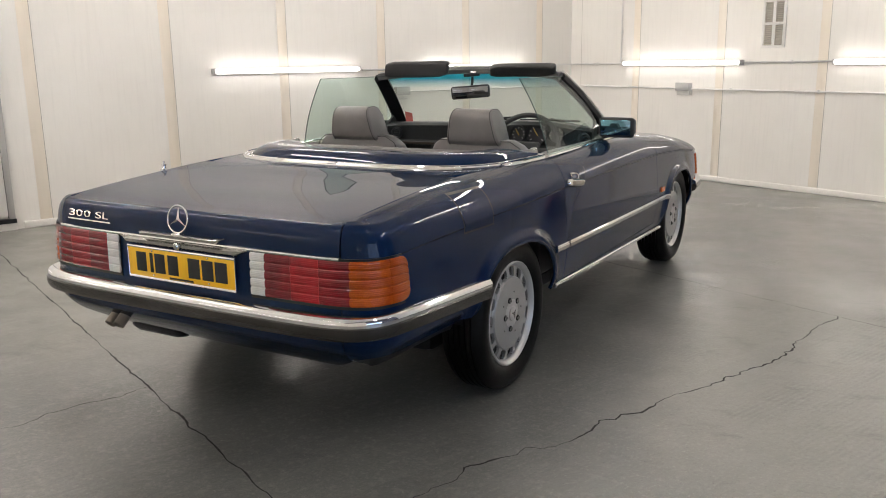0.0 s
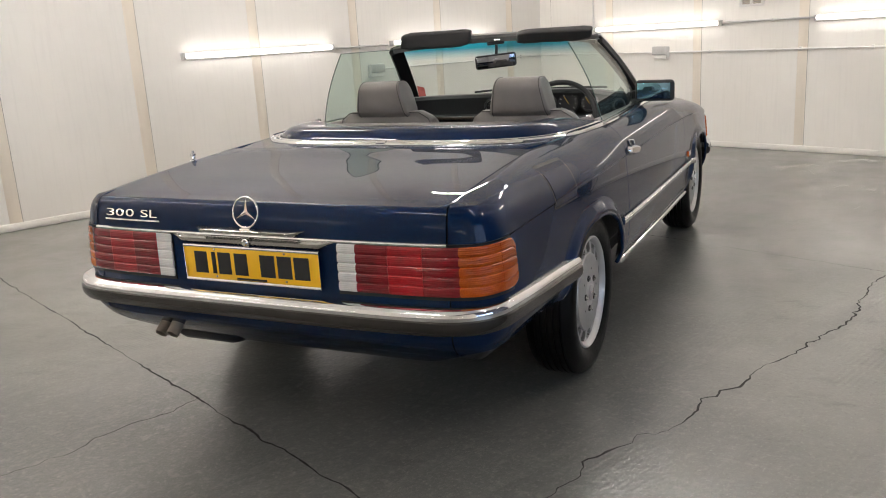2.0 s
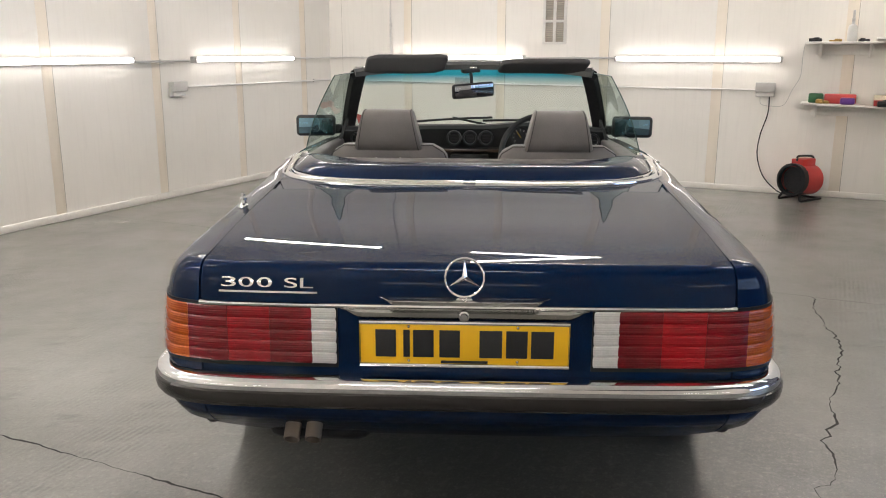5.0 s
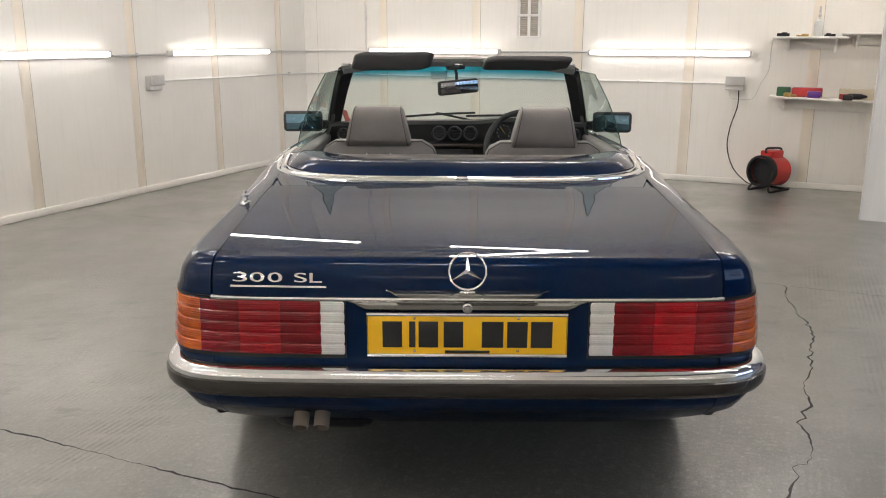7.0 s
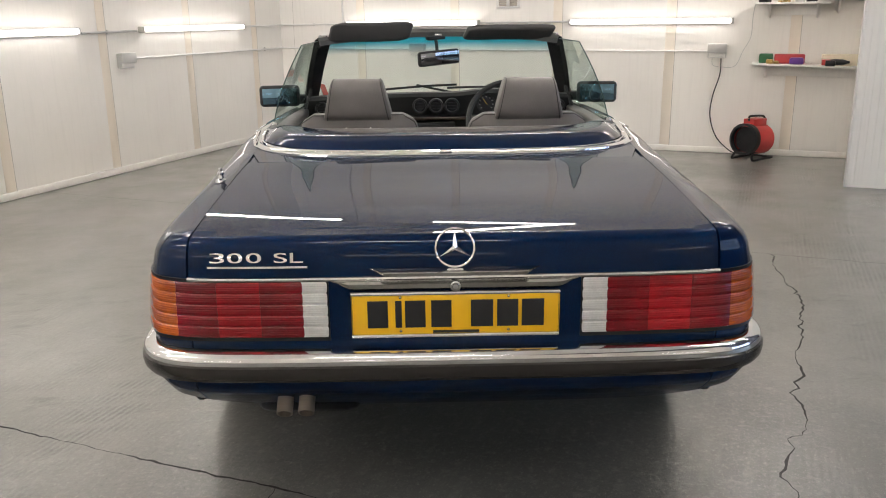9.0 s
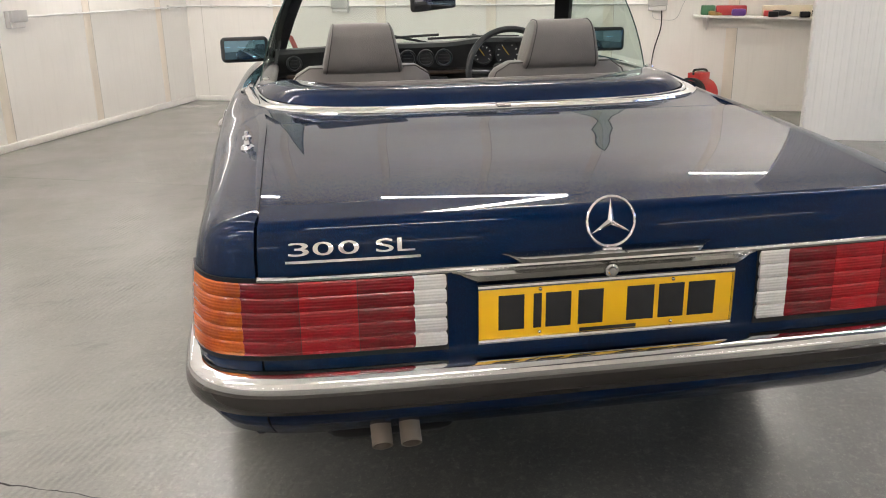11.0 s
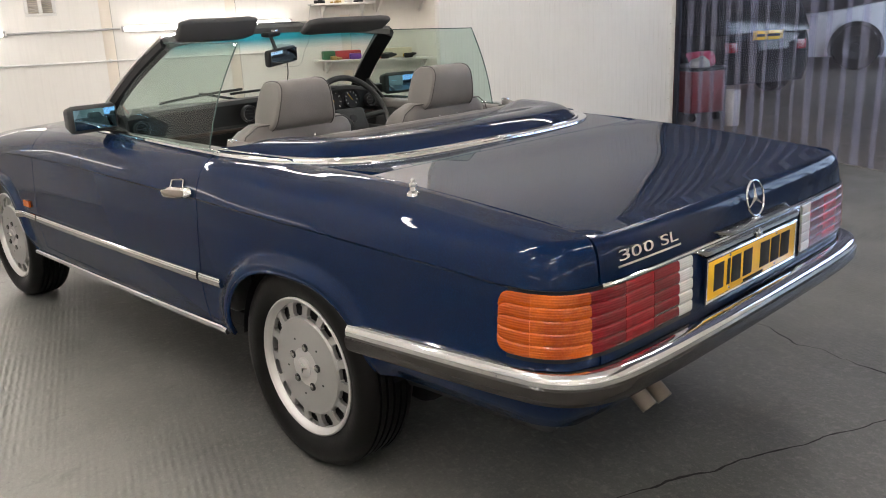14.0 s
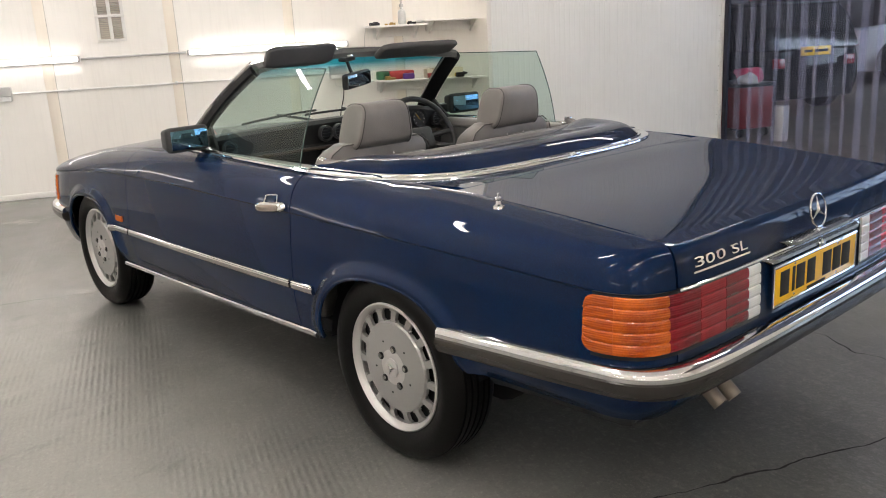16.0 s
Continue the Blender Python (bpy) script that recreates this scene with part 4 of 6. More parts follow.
def lid_columns():
    rows = []
    us = np.linspace(-U_LID + 0.002, U_LID - 0.002, 61)
    for u in us:
        s = 1 if u >= 0 else -1
        a = abs(u)
        col = [flip(shell(a, z), s) for z in heights(0.7185, z_top(-0.03), 5, 16, 0.75)]
        w = min(1.0, abs(col[-1].x) / 0.64)
        for q in col:
            q.z += 0.002 * (1 - w * w) * ((q.z - 0.7185) / 0.10) ** 2
        p = col[-1]
        px, x1 = p.x, s * 0.6485 * min(1.0, abs(p.x) / U_LID_TOP)
        # crown of the deck
        for k in range(1, 19):
            t = k / 18
            y = p.y + (LID_Y - p.y) * t
            x = px + (x1 - px) * t
            if abs(abs(u) - (U_LID - 0.002)) < 1e-6:
                x = s * (edge_x(y) - 0.0025)
            w = min(1.0, abs(x) / 0.64)
            z = z_top(y) + (0.002 - 0.006 * smooth((t - 0.25) / 0.4) * (1 - smooth((t - 0.75) / 0.25))) * (1 - w * w) + 0.007 * (1 - math.exp(-8 * t)) * (1 - t) ** 2
            col.append(Vector((x, y, z - (z_top(p.y) - z_top(-0.03)) * (1 - t) ** 3)))
        # lift the rear edge's crown too
        rows.append(col)
    return rows


bm = bmesh.new()
grid(bm, lid_columns())
orient(bm, (0, 0.6, 0.5))
lid = part("boot_lid", skirt(bm, 0.012), PAINT, car, "glossy navy boot lid")
bm = bmesh.new()
grid(bm, [[Vector((x, y, z_top(y) - 0.03)) for x in np.linspace(-0.66, 0.66, 5)] for y in np.linspace(0.08, 1.0, 8)])
part("boot_well", bm, SEAL, car, "dark boot well under the lid")
bm = bmesh.new()
grid(bm, [[Vector((s * (edge_x(y) + 0.012), y, z_top(y) - 0.006)) for s in np.linspace(-1, 1, 15)] for y in np.linspace(0.752, 1.22, 12)])
orient(bm, (0, 1.0, 0.3))
part("deck_plate", bm, PAINT, car)

# rim of the folded roof's cover, in plan
RIM_HALF = [(0.0, 0.838), (0.20, 0.842), (0.38, 0.862), (0.52, 0.905), (0.615, 0.975), (0.672, 1.07), (0.700, 1.18), (0.716, 1.30), (0.728, 1.41)]
RIM = spline([(-x, y, 0) for x, y in RIM_HALF[:0:-1]] + [(x, y, 0) for x, y in RIM_HALF], 8)


def rim_z(p):
    return z_top(p.y) + 0.004 * smooth(1 - abs(p.x) / 0.7)


# painted scuttle between the lid and the rim
bm = bmesh.new()
rows = []
n = len(RIM)
for i, p in enumerate(RIM):
    s = 2 * i / (n - 1) - 1
    # matching place on the lid's front edge or the wing's top edge
    if abs(p.x) < 0.60:
        q = Vector((p.x * 1.03, LID_Y + 0.004, 0))
        w = min(1.0, abs(q.x) / 0.64)
        qz = z_top(LID_Y) + 0.002 * (1 - w * w)
    else:
        y = max(LID_Y + 0.004, p.y - 0.06)
        q = Vector((math.copysign(edge_x(y), p.x), y, 0))
        qz = z_top(q.y) - 0.0005
    rows.append([Vector((*(q.lerp(p, t)).xy, qz + (rim_z(p) - 0.001 - qz) * t)) for t in (0, 0.25, 0.5, 0.75, 1.0)])
grid(bm, rows)
orient(bm, (0, 1.0, 0.3))
part("rear_scuttle", skirt(bm, 0.012), PAINT, car)
bm = bmesh.new()
sweep(bm, [Vector((p.x, p.y, rim_z(p))) for p in RIM], [(-0.017, -0.004), (0.017, -0.004), (0.015, 0.004), (0.004, 0.0085), (-0.004, 0.0085), (-0.015, 0.004)])
part("cover_rim", bm, CHROME, car, "chrome rim round the roof cover")
bm = bmesh.new()
sweep(bm, [Vector((p.x * 0.975, p.y + 0.018, rim_z(p) + 0.005)) for p in RIM], round_profile(0.006, 8))
part("cover_seal", bm, CHROME, car, "second thin chrome moulding")

# roof cover: a bulged lid inside the rim
bm = bmesh.new()
FRONT_HALF = [(0.0, 1.245), (0.25, 1.25), (0.45, 1.265), (0.58, 1.30), (0.645, 1.345), (0.668, 1.375), (0.680, 1.40), (0.688, 1.415), (0.692, 1.42)]
FRONT = spline([(-x, y, 0) for x, y in FRONT_HALF[:0:-1]] + [(x, y, 0) for x, y in FRONT_HALF], 8)
rows = []
for p, q in zip(RIM, FRONT):
    a = Vector((p.x * 0.965, p.y + 0.026, 0))
    row = []
    for k in range(13):
        t = k / 12
        c = a.lerp(q, t)
        near = min((c.xy - r.xy).length for r in RIM) - 0.026
        lift = 0.048 * (1 - (1 - min(1.0, max(0.0, near) / 0.105)) ** 2.6)
        drop = 0.012 * smooth((t - 0.86) / 0.14) + 0.13 * max(0.0, near - 0.12)
        row.append(Vector((c.x, c.y, rim_z(p) + 0.004 + lift - drop)))
    row.append(Vector((q.x, q.y + 0.004, rim_z(p) - 0.04)))
    rows.append(row)
grid(bm, rows)
orient(bm, (0, 1.1, 0.5))
part("roof_cover", skirt(bm, 0.01), PAINT, car, "bulged navy cover over the folded roof")
part("cover_edge_pad", tube([Vector((p.x * 0.985, p.y + 0.004, rim_z(q) + 0.018)) for p, q in zip(FRONT, RIM)], 0.017, 10), LEATHER, car, "grey padded edge in front of the roof cover")
part("cover_latch", boxed((-0.022, 0.822, 0.878), (0.022, 0.848, 0.892), 0.004), CHROME, car, "small chrome latch")
for side in (-1, 1):
    bm = bmesh.new()
    box(bm, (side * 0.675 - 0.028, 1.405, 0.886), (side * 0.675 + 0.028, 1.437, 0.897), 0.004)
    box(bm, (side * 0.672 - 0.010, 1.40, 0.893), (side * 0.672 + 0.010, 1.43, 0.922), 0.004)
    part("roof_catch", bm, CHROME, car, "chrome roof catch")

# chrome belt line along the doors
for side in (-1, 1):
    path = [flip(shell(u_at_y(y), 2.0) + Vector((-0.012, 0, z_top(y) - 1.998)), side) for y in np.linspace(1.38, 2.52, 30)]
    path = [Vector((side * (0.735 - 0.035 * smooth((p.y - 1.5) / 1.0)), p.y, z_top(p.y) + 0.001)) for p in path]
    bm = bmesh.new()
    sweep(bm, path, round_profile(0.016, 10, 1.3, 0.55))
    part("belt_strip", bm, CHROME, car, "chrome belt moulding")

# bonnet and scuttle
bm = bmesh.new()
rows = []
for y in np.linspace(2.50, 4.125, 40):
    xt = edge_x(y) - 0.003
    rows.append([Vector((xt * s, y, z_top(y) - 0.001 + 0.022 * (1 - s * s) + 0.012 * math.exp(-((abs(s) - 0.0) / 0.35) ** 2) * smooth((y - 2.5) / 0.5) - 0.05 * smooth((y - 4.04) / 0.12))) for s in np.linspace(-1, 1, 31)])
grid(bm, rows)
orient(bm, (0, 3.3, 0.3))
part("bonnet", skirt(bm, 0.012), PAINT, car, "long navy bonnet")
bm = bmesh.new()
grid(bm, [[Vector((x, y, 0.888 + 0.018 * (1 - (x / 0.7) ** 2) - 0.10 * max(0, 2.40 - y))) for x in np.linspace(-0.70, 0.70, 21)] for y in np.linspace(2.38, 2.495, 5)])
orient(bm, (0, 2.4, 0.3))
part("wiper_scuttle", skirt(bm, 0.01), PLASTIC, car, "black scuttle below the windscreen")

# front end
bm = bmesh.new()
box(bm, (-0.36, 4.165, 0.44), (0.36, 4.21, 0.65), 0.012)
part("grille", bm, CHROME, car, "chrome radiator grille")
for side in (-1, 1):
    rows = []
    us = np.linspace(u_at_y(3.98), u_at_y(3.98) + 0.19, 12)
    rows = [[flip(shell(u, z, 0.006 + 0.005 * (k % 2)), side) for k, z in enumerate(np.linspace(0.50, 0.645, 13))] for u in us]
    bm = bmesh.new()
    grid(bm, rows)
    orient(bm, MID)
    part("indicator", skirt(bm, 0.015), AMBER, car, "ribbed amber indicator")
    us = np.linspace(u_at_y(3.98) + 0.195, U_END - 0.40, 10)
    bm = bmesh.new()
    grid(bm, [[flip(shell(u, z, 0.008), side) for z in np.linspace(0.49, 0.655, 6)] for u in us])
    orient(bm, MID)
    part("headlamp", skirt(bm, 0.015), CLEAR, car, "clear rectangular headlamp")


# bumpers
def bumper(name, pts, zs, label):
    """A chrome upper shell over a grey rubber lower half, following a plan line."""
    path = [Vector((p.x, p.y, float(np.interp(abs(p.y), zs[0], zs[1])))) for p in spline([(*p, 0) for p in pts], 8)]
    k = 0.86
    up = [(0.0415, 0.010), (0.0425, 0.020), (0.0405, 0.031), (0.034, 0.040), (0.020, 0.0455), (-0.015, 0.046), (-0.020, 0.036), (-0.020, 0.010)]
    low = [(0.040, 0.011), (0.0465, 0.006), (0.0475, -0.010), (0.045, -0.026), (0.036, -0.041), (0.018, -0.048), (-0.015, -0.046), (-0.020, 0.008)]
    up, low = [(s, t * k) for s, t in up], [(s, t * k) for s, t in low]
    bm = bmesh.new()
    sweep(bm, path, up)
    part(name, bm, CHROME, car, label)
    bm = bmesh.new()
    sweep(bm, path, low)
    part(name + "_rubber", bm, RUBBER, car, "dark grey rubber lower bumper half")


HALF = [(0.0, -0.048), (0.35, -0.046), (0.55, -0.040), (0.66, -0.026), (0.722, 0.004), (0.758, 0.055), (0.772, 0.13), (0.786, 0.30), (0.797, 0.50), (0.806, 0.655)]
bumper("rear_bumper", [(-x, y) for x, y in HALF[:0:-1]] + HALF, ([0.0, 0.10, 0.66], [0.503, 0.502, 0.482]), "chrome rear bumper wrapping round to the wheels")
FHALF = [(0.0, 4.25), (0.4, 4.235), (0.63, 4.20), (0.715, 4.155), (0.762, 4.07), (0.785, 3.95), (0.800, 3.79)]
bumper("front_bumper", [(x, y) for x, y in FHALF[:0:-1]] + [(-x, y) for x, y in FHALF], ([3.0, 5.0], [0.445, 0.445]), "chrome front bumper")


# tail lamps
def lens(u0, u1, side, ribs, z0=0.567, z1=0.7085, teeth=0.0, proud=0.0, round_end=0.0):
    """A horizontally ribbed lens between two ways on the tail."""
    n = ribs * 8
    zs = [z0 + (z1 - z0) * k / n for k in range(n + 1)]
    rib = [0.007 + proud + 0.0026 * (0.0, 0.8, 0.97, 1.0, 1.0, 1.0, 0.97, 0.8)[k % 8] for k in range(n + 1)]
    cols = 10 if not round_end else 22
    rows = []
    for c in range(cols + 1):
        row = []
        for k, z in enumerate(zs):
            u = u0 + (u1 - u0) * c / cols
            if c == 0 and teeth:
                u -= teeth * (rib[k] - 0.007 - proud) / 0.0026
            if round_end:
                q = max(0.0, 1 - (u1 - u) / round_end)
                z = 0.5 * (z0 + z1) + (z - 0.5 * (z0 + z1)) * (1 - 0.30 * (1 - math.sqrt(1 - min(1.0, q) ** 2)))
            row.append(flip(shell(u, z, rib[k]), side))
        rows.append(row)
    bm = bmesh.new()
    grid(bm, rows)
    orient(bm, MID)
    return skirt(bm, 0.012)


U_L = [u_at_x(0.316), u_at_x(0.378), u_at_x(0.690), u_at_y(0.166)]
for side in (-1, 1):
    lamp = part("tail_lamp", lens(u_at_x(0.585), U_L[2], side, 5), RED, car, "ribbed red tail lamp lens")
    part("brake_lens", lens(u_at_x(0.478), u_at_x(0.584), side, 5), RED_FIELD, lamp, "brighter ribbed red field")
    part("fog_lens", lens(U_L[1] - 0.002, u_at_x(0.477), side, 5, teeth=0.003, proud=0.0005), RED, lamp, "ribbed dark red field")
    part("reversing_lens", lens(U_L[0], U_L[1] - 0.001, side, 5, teeth=0.003), CLEAR, lamp, "ribbed clear lens")
    part("indicator_lens", lens(U_L[2] + 0.001, U_L[3] - 0.082, side, 5, teeth=0.004, proud=0.0005), AMBER, lamp, "ribbed amber lens")
    part("side_lens", lens(U_L[3] - 0.0815, U_L[3], side, 5, proud=0.0005, round_end=0.035), DEEP_AMBER, lamp, "darker amber side lens")
    rows = [[flip(shell(u, z, 0.004), side) for z in (0.556, 0.716)] for u in np.linspace(U_L[0] - 0.006, U_L[3] - 0.022, 30)]
    bm = bmesh.new()
    grid(bm, rows)
    orient(bm, MID)
    part("gasket", skirt(bm, 0.006), SEAL, lamp, "black lamp gasket")

# chrome below the lid
bm = bmesh.new()
sweep(bm, [flip(shell(abs(u), 0.7145, 0.005), 1 if u >= 0 else -1) for u in np.linspace(-U_LID, U_LID, 61)], round_profile(0.0055, 8, 0.8, 1))
part("lid_strip", bm, CHROME, lid, "thin chrome strip")


def bar(half, y, z0, z1, deep, taper):
    """A closed moulding across the tail, thinning out at both ends."""
    rows = []
    for x in np.linspace(-half, half, 41):
        e = 0.15 + 0.85 * smooth((half - abs(x)) / taper)
        zc = z1 - (z1 - z0) * e
        rows.append([Vector((x, yy, zz)) for yy, zz in ((y, z1), (y - deep * e * 0.7, z1 - 0.001), (y - deep * e, z1 - 0.25 * (z1 - zc)), (y - deep * e * 0.9, zc + 0.3 * (z1 - zc)), (y - deep * e * 0.4, zc), (y, zc))])
    bm = bmesh.new()
    vs = grid(bm, rows, wrap_cols=True)
    bm.faces.new(vs[0])
    bm.faces.new(vs[-1][::-1])
    bmesh.ops.recalc_face_normals(bm, faces=bm.faces[:])
    return bm


part("lamp_bar", bar(0.302, -0.028, 0.686, 0.711, 0.020, 0.05), BRIGHT, lid, "chrome number plate lamp bar")
part("boot_handle", bar(0.206, -0.026, 0.7205, 0.740, 0.032, 0.04), BRIGHT, lid, "chrome boot handle bar")
bm = bmesh.new()
lathe(bm, [(0, 0.010), (0.007, 0.010), (0.009, 0.006), (0.013, 0.005), (0.014, 0.0)], 24, pose(0, -0.048, 0.699, 90, 0, 0))
part("boot_lock", bm, CHROME, lid)

# round emblem: a plain ring with three spokes
bm = bmesh.new()
EM = pose(0, -0.034, 0.7905, 80, 0, 0)
ring = [(0.0465 * math.cos(2 * math.pi * k / 64), 0.0465 * math.sin(2 * math.pi * k / 64), 0) for k in range(64)]
sweep(bm, [EM @ Vector(p) for p in ring], round_profile(0.0030, 8), closed=True)
for k in range(3):
    a = math.pi / 2 + 2 * math.pi * k / 3
    tip = Vector((0.044 * math.cos(a), 0.044 * math.sin(a), 0.0))
    n1 = Vector((-math.sin(a), math.cos(a), 0)) * 0.0065
    vs = [bm.verts.new(EM @ p) for p in (Vector((0, 0, 0.006)), n1, tip, -n1)]
    bm.faces.new((vs[0], vs[1], vs[2]))
    bm.faces.new((vs[0], vs[2], vs[3]))
part("emblem", bm, CHROME, lid, "chrome ring emblem", angle=20)
part("emblem_foot", boxed((-0.02, -0.050, 0.735), (0.02, -0.024, 0.743), 0.003), CHROME, lid)


def lettering(text, width, height, depth):
    """Raised letters as a mesh, centred, in the xz plane."""
    cu = bpy.data.curves.new("letters", "FONT")
    cu.body, cu.size, cu.extrude, cu.offset, cu.align_x, cu.align_y = text, 1.0, 0.03, 0.004, "CENTER", "CENTER"
    tmp = new("letters", cu)
    me = bpy.data.meshes.new_from_object(tmp.evaluated_get(bpy.context.evaluated_depsgraph_get()))
    bpy.data.objects.remove(tmp)
    bm = bmesh.new()
    bm.from_mesh(me)
    bpy.data.meshes.remove(me)
    xs, ys = [v.co.x for v in bm.verts], [v.co.y for v in bm.verts]
    w, h, cx, cy = max(xs) - min(xs), max(ys) - min(ys), (max(xs) + min(xs)) / 2, (max(ys) + min(ys)) / 2
    for v in bm.verts:
        x, y, z = v.co
        v.co = Vector(((x - cx) * width / w, -z / 0.03 * depth, (y - cy) * height / h))
    return bm


def strip_box(width, height):
    bm = boxed((-width / 2, -0.003, -height / 2), (width / 2, 0.003, height / 2))
    bmesh.ops.subdivide_edges(bm, edges=[e for e in bm.edges if e.calc_length() > 0.1], cuts=12, use_grid_fill=True)
    return bm


def on_tail(bm, cx, cz):
    """Lays a flat piece, drawn in the xz plane, on the curved face of the lid."""
    us = np.linspace(0.0, U_LID, 60)
    for v in bm.verts:
        x, z = cx + v.co.x, cz + v.co.z
        pts = [shell(float(u), z) for u in us]
        y = float(np.interp(abs(x), [p.x for p in pts], [p.y for p in pts]))
        v.co = Vector((x, y - 0.0035 + v.co.y, z))
    return bm


for text, x in (("3", -0.5785), ("0", -0.5345), ("0", -0.4885), ("S", -0.4235), ("L", -0.3845)):
    part("badge_figure" if text in "30" else "badge_letter", on_tail(lettering(text, 0.037 if text in "30" else 0.032, 0.024, 0.003), x, 0.7685), CHROME, lid, "chrome raised character")
part("badge_bar", on_tail(strip_box(0.245, 0.005), -0.481, 0.7455), CHROME, lid)

# number plate with its characters as plain bars
plate = part("number_plate", boxed((-0.253, -0.040, 0.571), (0.253, -0.036, 0.676), 0.001), PLATE, car, "yellow rear number plate")
bm = bmesh.new()
sweep(bm, [Vector(p) for p in ((-0.255, -0.039, 0.569), (0.255, -0.039, 0.569), (0.255, -0.039, 0.678), (-0.255, -0.039, 0.678))], round_profile(0.0055, 8), up=Vector((0, -1, 0)), closed=True)
part("plate_frame", bm, CHROME, plate, "bright plate surround")
for x, w in ((-0.191, 0.050), (-0.140, 0.016), (-0.099, 0.050), (-0.035, 0.050), (0.065, 0.055), (0.128, 0.052), (0.190, 0.055)):
    part("character_bar", boxed((x - w / 2, -0.0412, 0.590), (x + w / 2, -0.040, 0.660), 0.0005), INK, plate, "plain black bar")
part("caption_bar", boxed((-0.056, -0.0412, 0.575), (0.058, -0.040, 0.582)), INK, plate)
for x in (-0.135, 0.130):
    for z in (0.581, 0.668):
        bm = bmesh.new()
        lathe(bm, [(0, 0.003), (0.003, 0.002), (0.004, 0)], 10, pose(x, -0.040, z, 90, 0, 0))
        part("screw", bm, BRIGHT, plate)

# fuel flap: a shut line drawn by a slightly sunk dark frame and a flush panel
def patch(y0, y1, za, zb, out):
    bm = bmesh.new()
    grid(bm, [[shell(u_at_y(y), z, out) for z in np.linspace(za, zb, 12)] for y in np.linspace(y0, y1, 12)])
    orient(bm, MID)
    return bm


flap = part("fuel_flap", skirt(patch(0.535, 0.735, 0.712, 0.838, 0.0022), 0.003), PAINT, car)
for y0, y1, za, zb in ((0.527, 0.535, 0.705, 0.845), (0.735, 0.743, 0.705, 0.845), (0.535, 0.735, 0.705, 0.712), (0.535, 0.735, 0.838, 0.845)):
    part("flap_gap", patch(y0, y1, za, zb, 0.0008), SEAL, flap)

# aerial
bm = bmesh.new()
lathe(bm, [(0.017, 0.0), (0.016, 0.007), (0.009, 0.012), (0.008, 0.022), (0.011, 0.024), (0.011, 0.030), (0.005, 0.034), (0.005, 0.042), (0, 0.044)], 20, Matrix.Translation(flip(wing_top(u_at_y(0.528), 0.42), -1) - Vector((0, 0, 0.003))))
part("aerial", bm, CHROME, car, "retracted chrome aerial")

# exhaust
for x in (-0.442, -0.385):
    bm = bmesh.new()
    lathe(bm, [(0.018, 0.0), (0.021, 0.0), (0.021, 0.17), (0.018, 0.17)], 20, pose(x, -0.006 if x < -0.4 else -0.014, 0.346 if x < -0.4 else 0.351, -50, 0, 0), close=True)
    part("tailpipe", bm, PIPE, car, "sooty steel tailpipe")
bm = bmesh.new()
box(bm, (-0.56, 0.16, 0.25), (-0.25, 0.60, 0.40), 0.05, 3)
part("silencer", bm, DARKMETAL, car, "dark steel exhaust silencer")
bm = bmesh.new()
box(bm, (-0.60, 0.62, 0.20), (0.60, 4.0, 0.36), 0.03)
box(bm, (-0.56, 0.36, 0.28), (0.56, 0.62, 0.45), 0.03)
part("underbody", bm, SEAL, car, "dark underbody")

# door handles, side markers
for side in (-1, 1):
    def capsule(y0, y1, zf, half, out, rise):
        """A rounded chrome plate on the flank, bulging outwards."""
        rows = []
        for k in range(25):
            t = k / 24
            y = y0 + (y1 - y0) * t
            w = half * math.sqrt(max(0.0, 1 - abs(2 * t - 1) ** 6))
            zc = zf(y)
            rows.append([flip(shell(u_at_y(y), zc + s * max(w, 0.0015), out + rise * math.sqrt(max(0.0, 1 - s * s)) * math.sqrt(max(0.0, 1 - abs(2 * t - 1) ** 8))), side) for s in np.linspace(-1, 1, 9)])
        b = bmesh.new()
        grid(b, rows)
        orient(b, MID)
        return skirt(b, 0.006)

    zf = lambda y: 0.771 - 0.10 * (y - 1.41)
    grip = part("door_handle", capsule(1.424, 1.622, zf, 0.019, 0.004, 0.014), CHROME, car, "chrome door handle")
    # the chrome's dark reflection, put in as a brown piece
    part("handle_reflection", capsule(1.448, 1.600, zf, 0.0115, 0.0165, 0.003), PIPE, grip, "brown piece standing in for the dark reflection in the handle")
    loop = [flip(shell(u_at_y(y), zf(y) + h, 0.004), side) for y, h in ((1.480, 0.016), (1.484, 0.036), (1.492, 0.042), (1.545, 0.042), (1.556, 0.037), (1.562, 0.016))]
    part("handle_loop", tube(spline(loop, 5), 0.003, 8), CHROME, grip, "thin chrome finger loop")
    bm = bmesh.new()
    lathe(bm, [(0, 0.010), (0.008, 0.010), (0.011, 0.005), (0.012, 0)], 16, Matrix.Translation(flip(Vector((0.818, 1.497, 0.791)), side)) @ pose(0, 0, 0, 0, 80 * side, 0))
    part("door_lock", bm, PAINT, grip)
    bm = bmesh.new()
    grid(bm, [[flip(shell(u_at_y(y), z, 0.008), side) for z in (0.520, 0.533, 0.548)] for y in np.linspace(2.925, 2.995, 4)])
    orient(bm, MID)
    part("side_marker", skirt(bm, 0.01), AMBER, car, "small amber side marker")

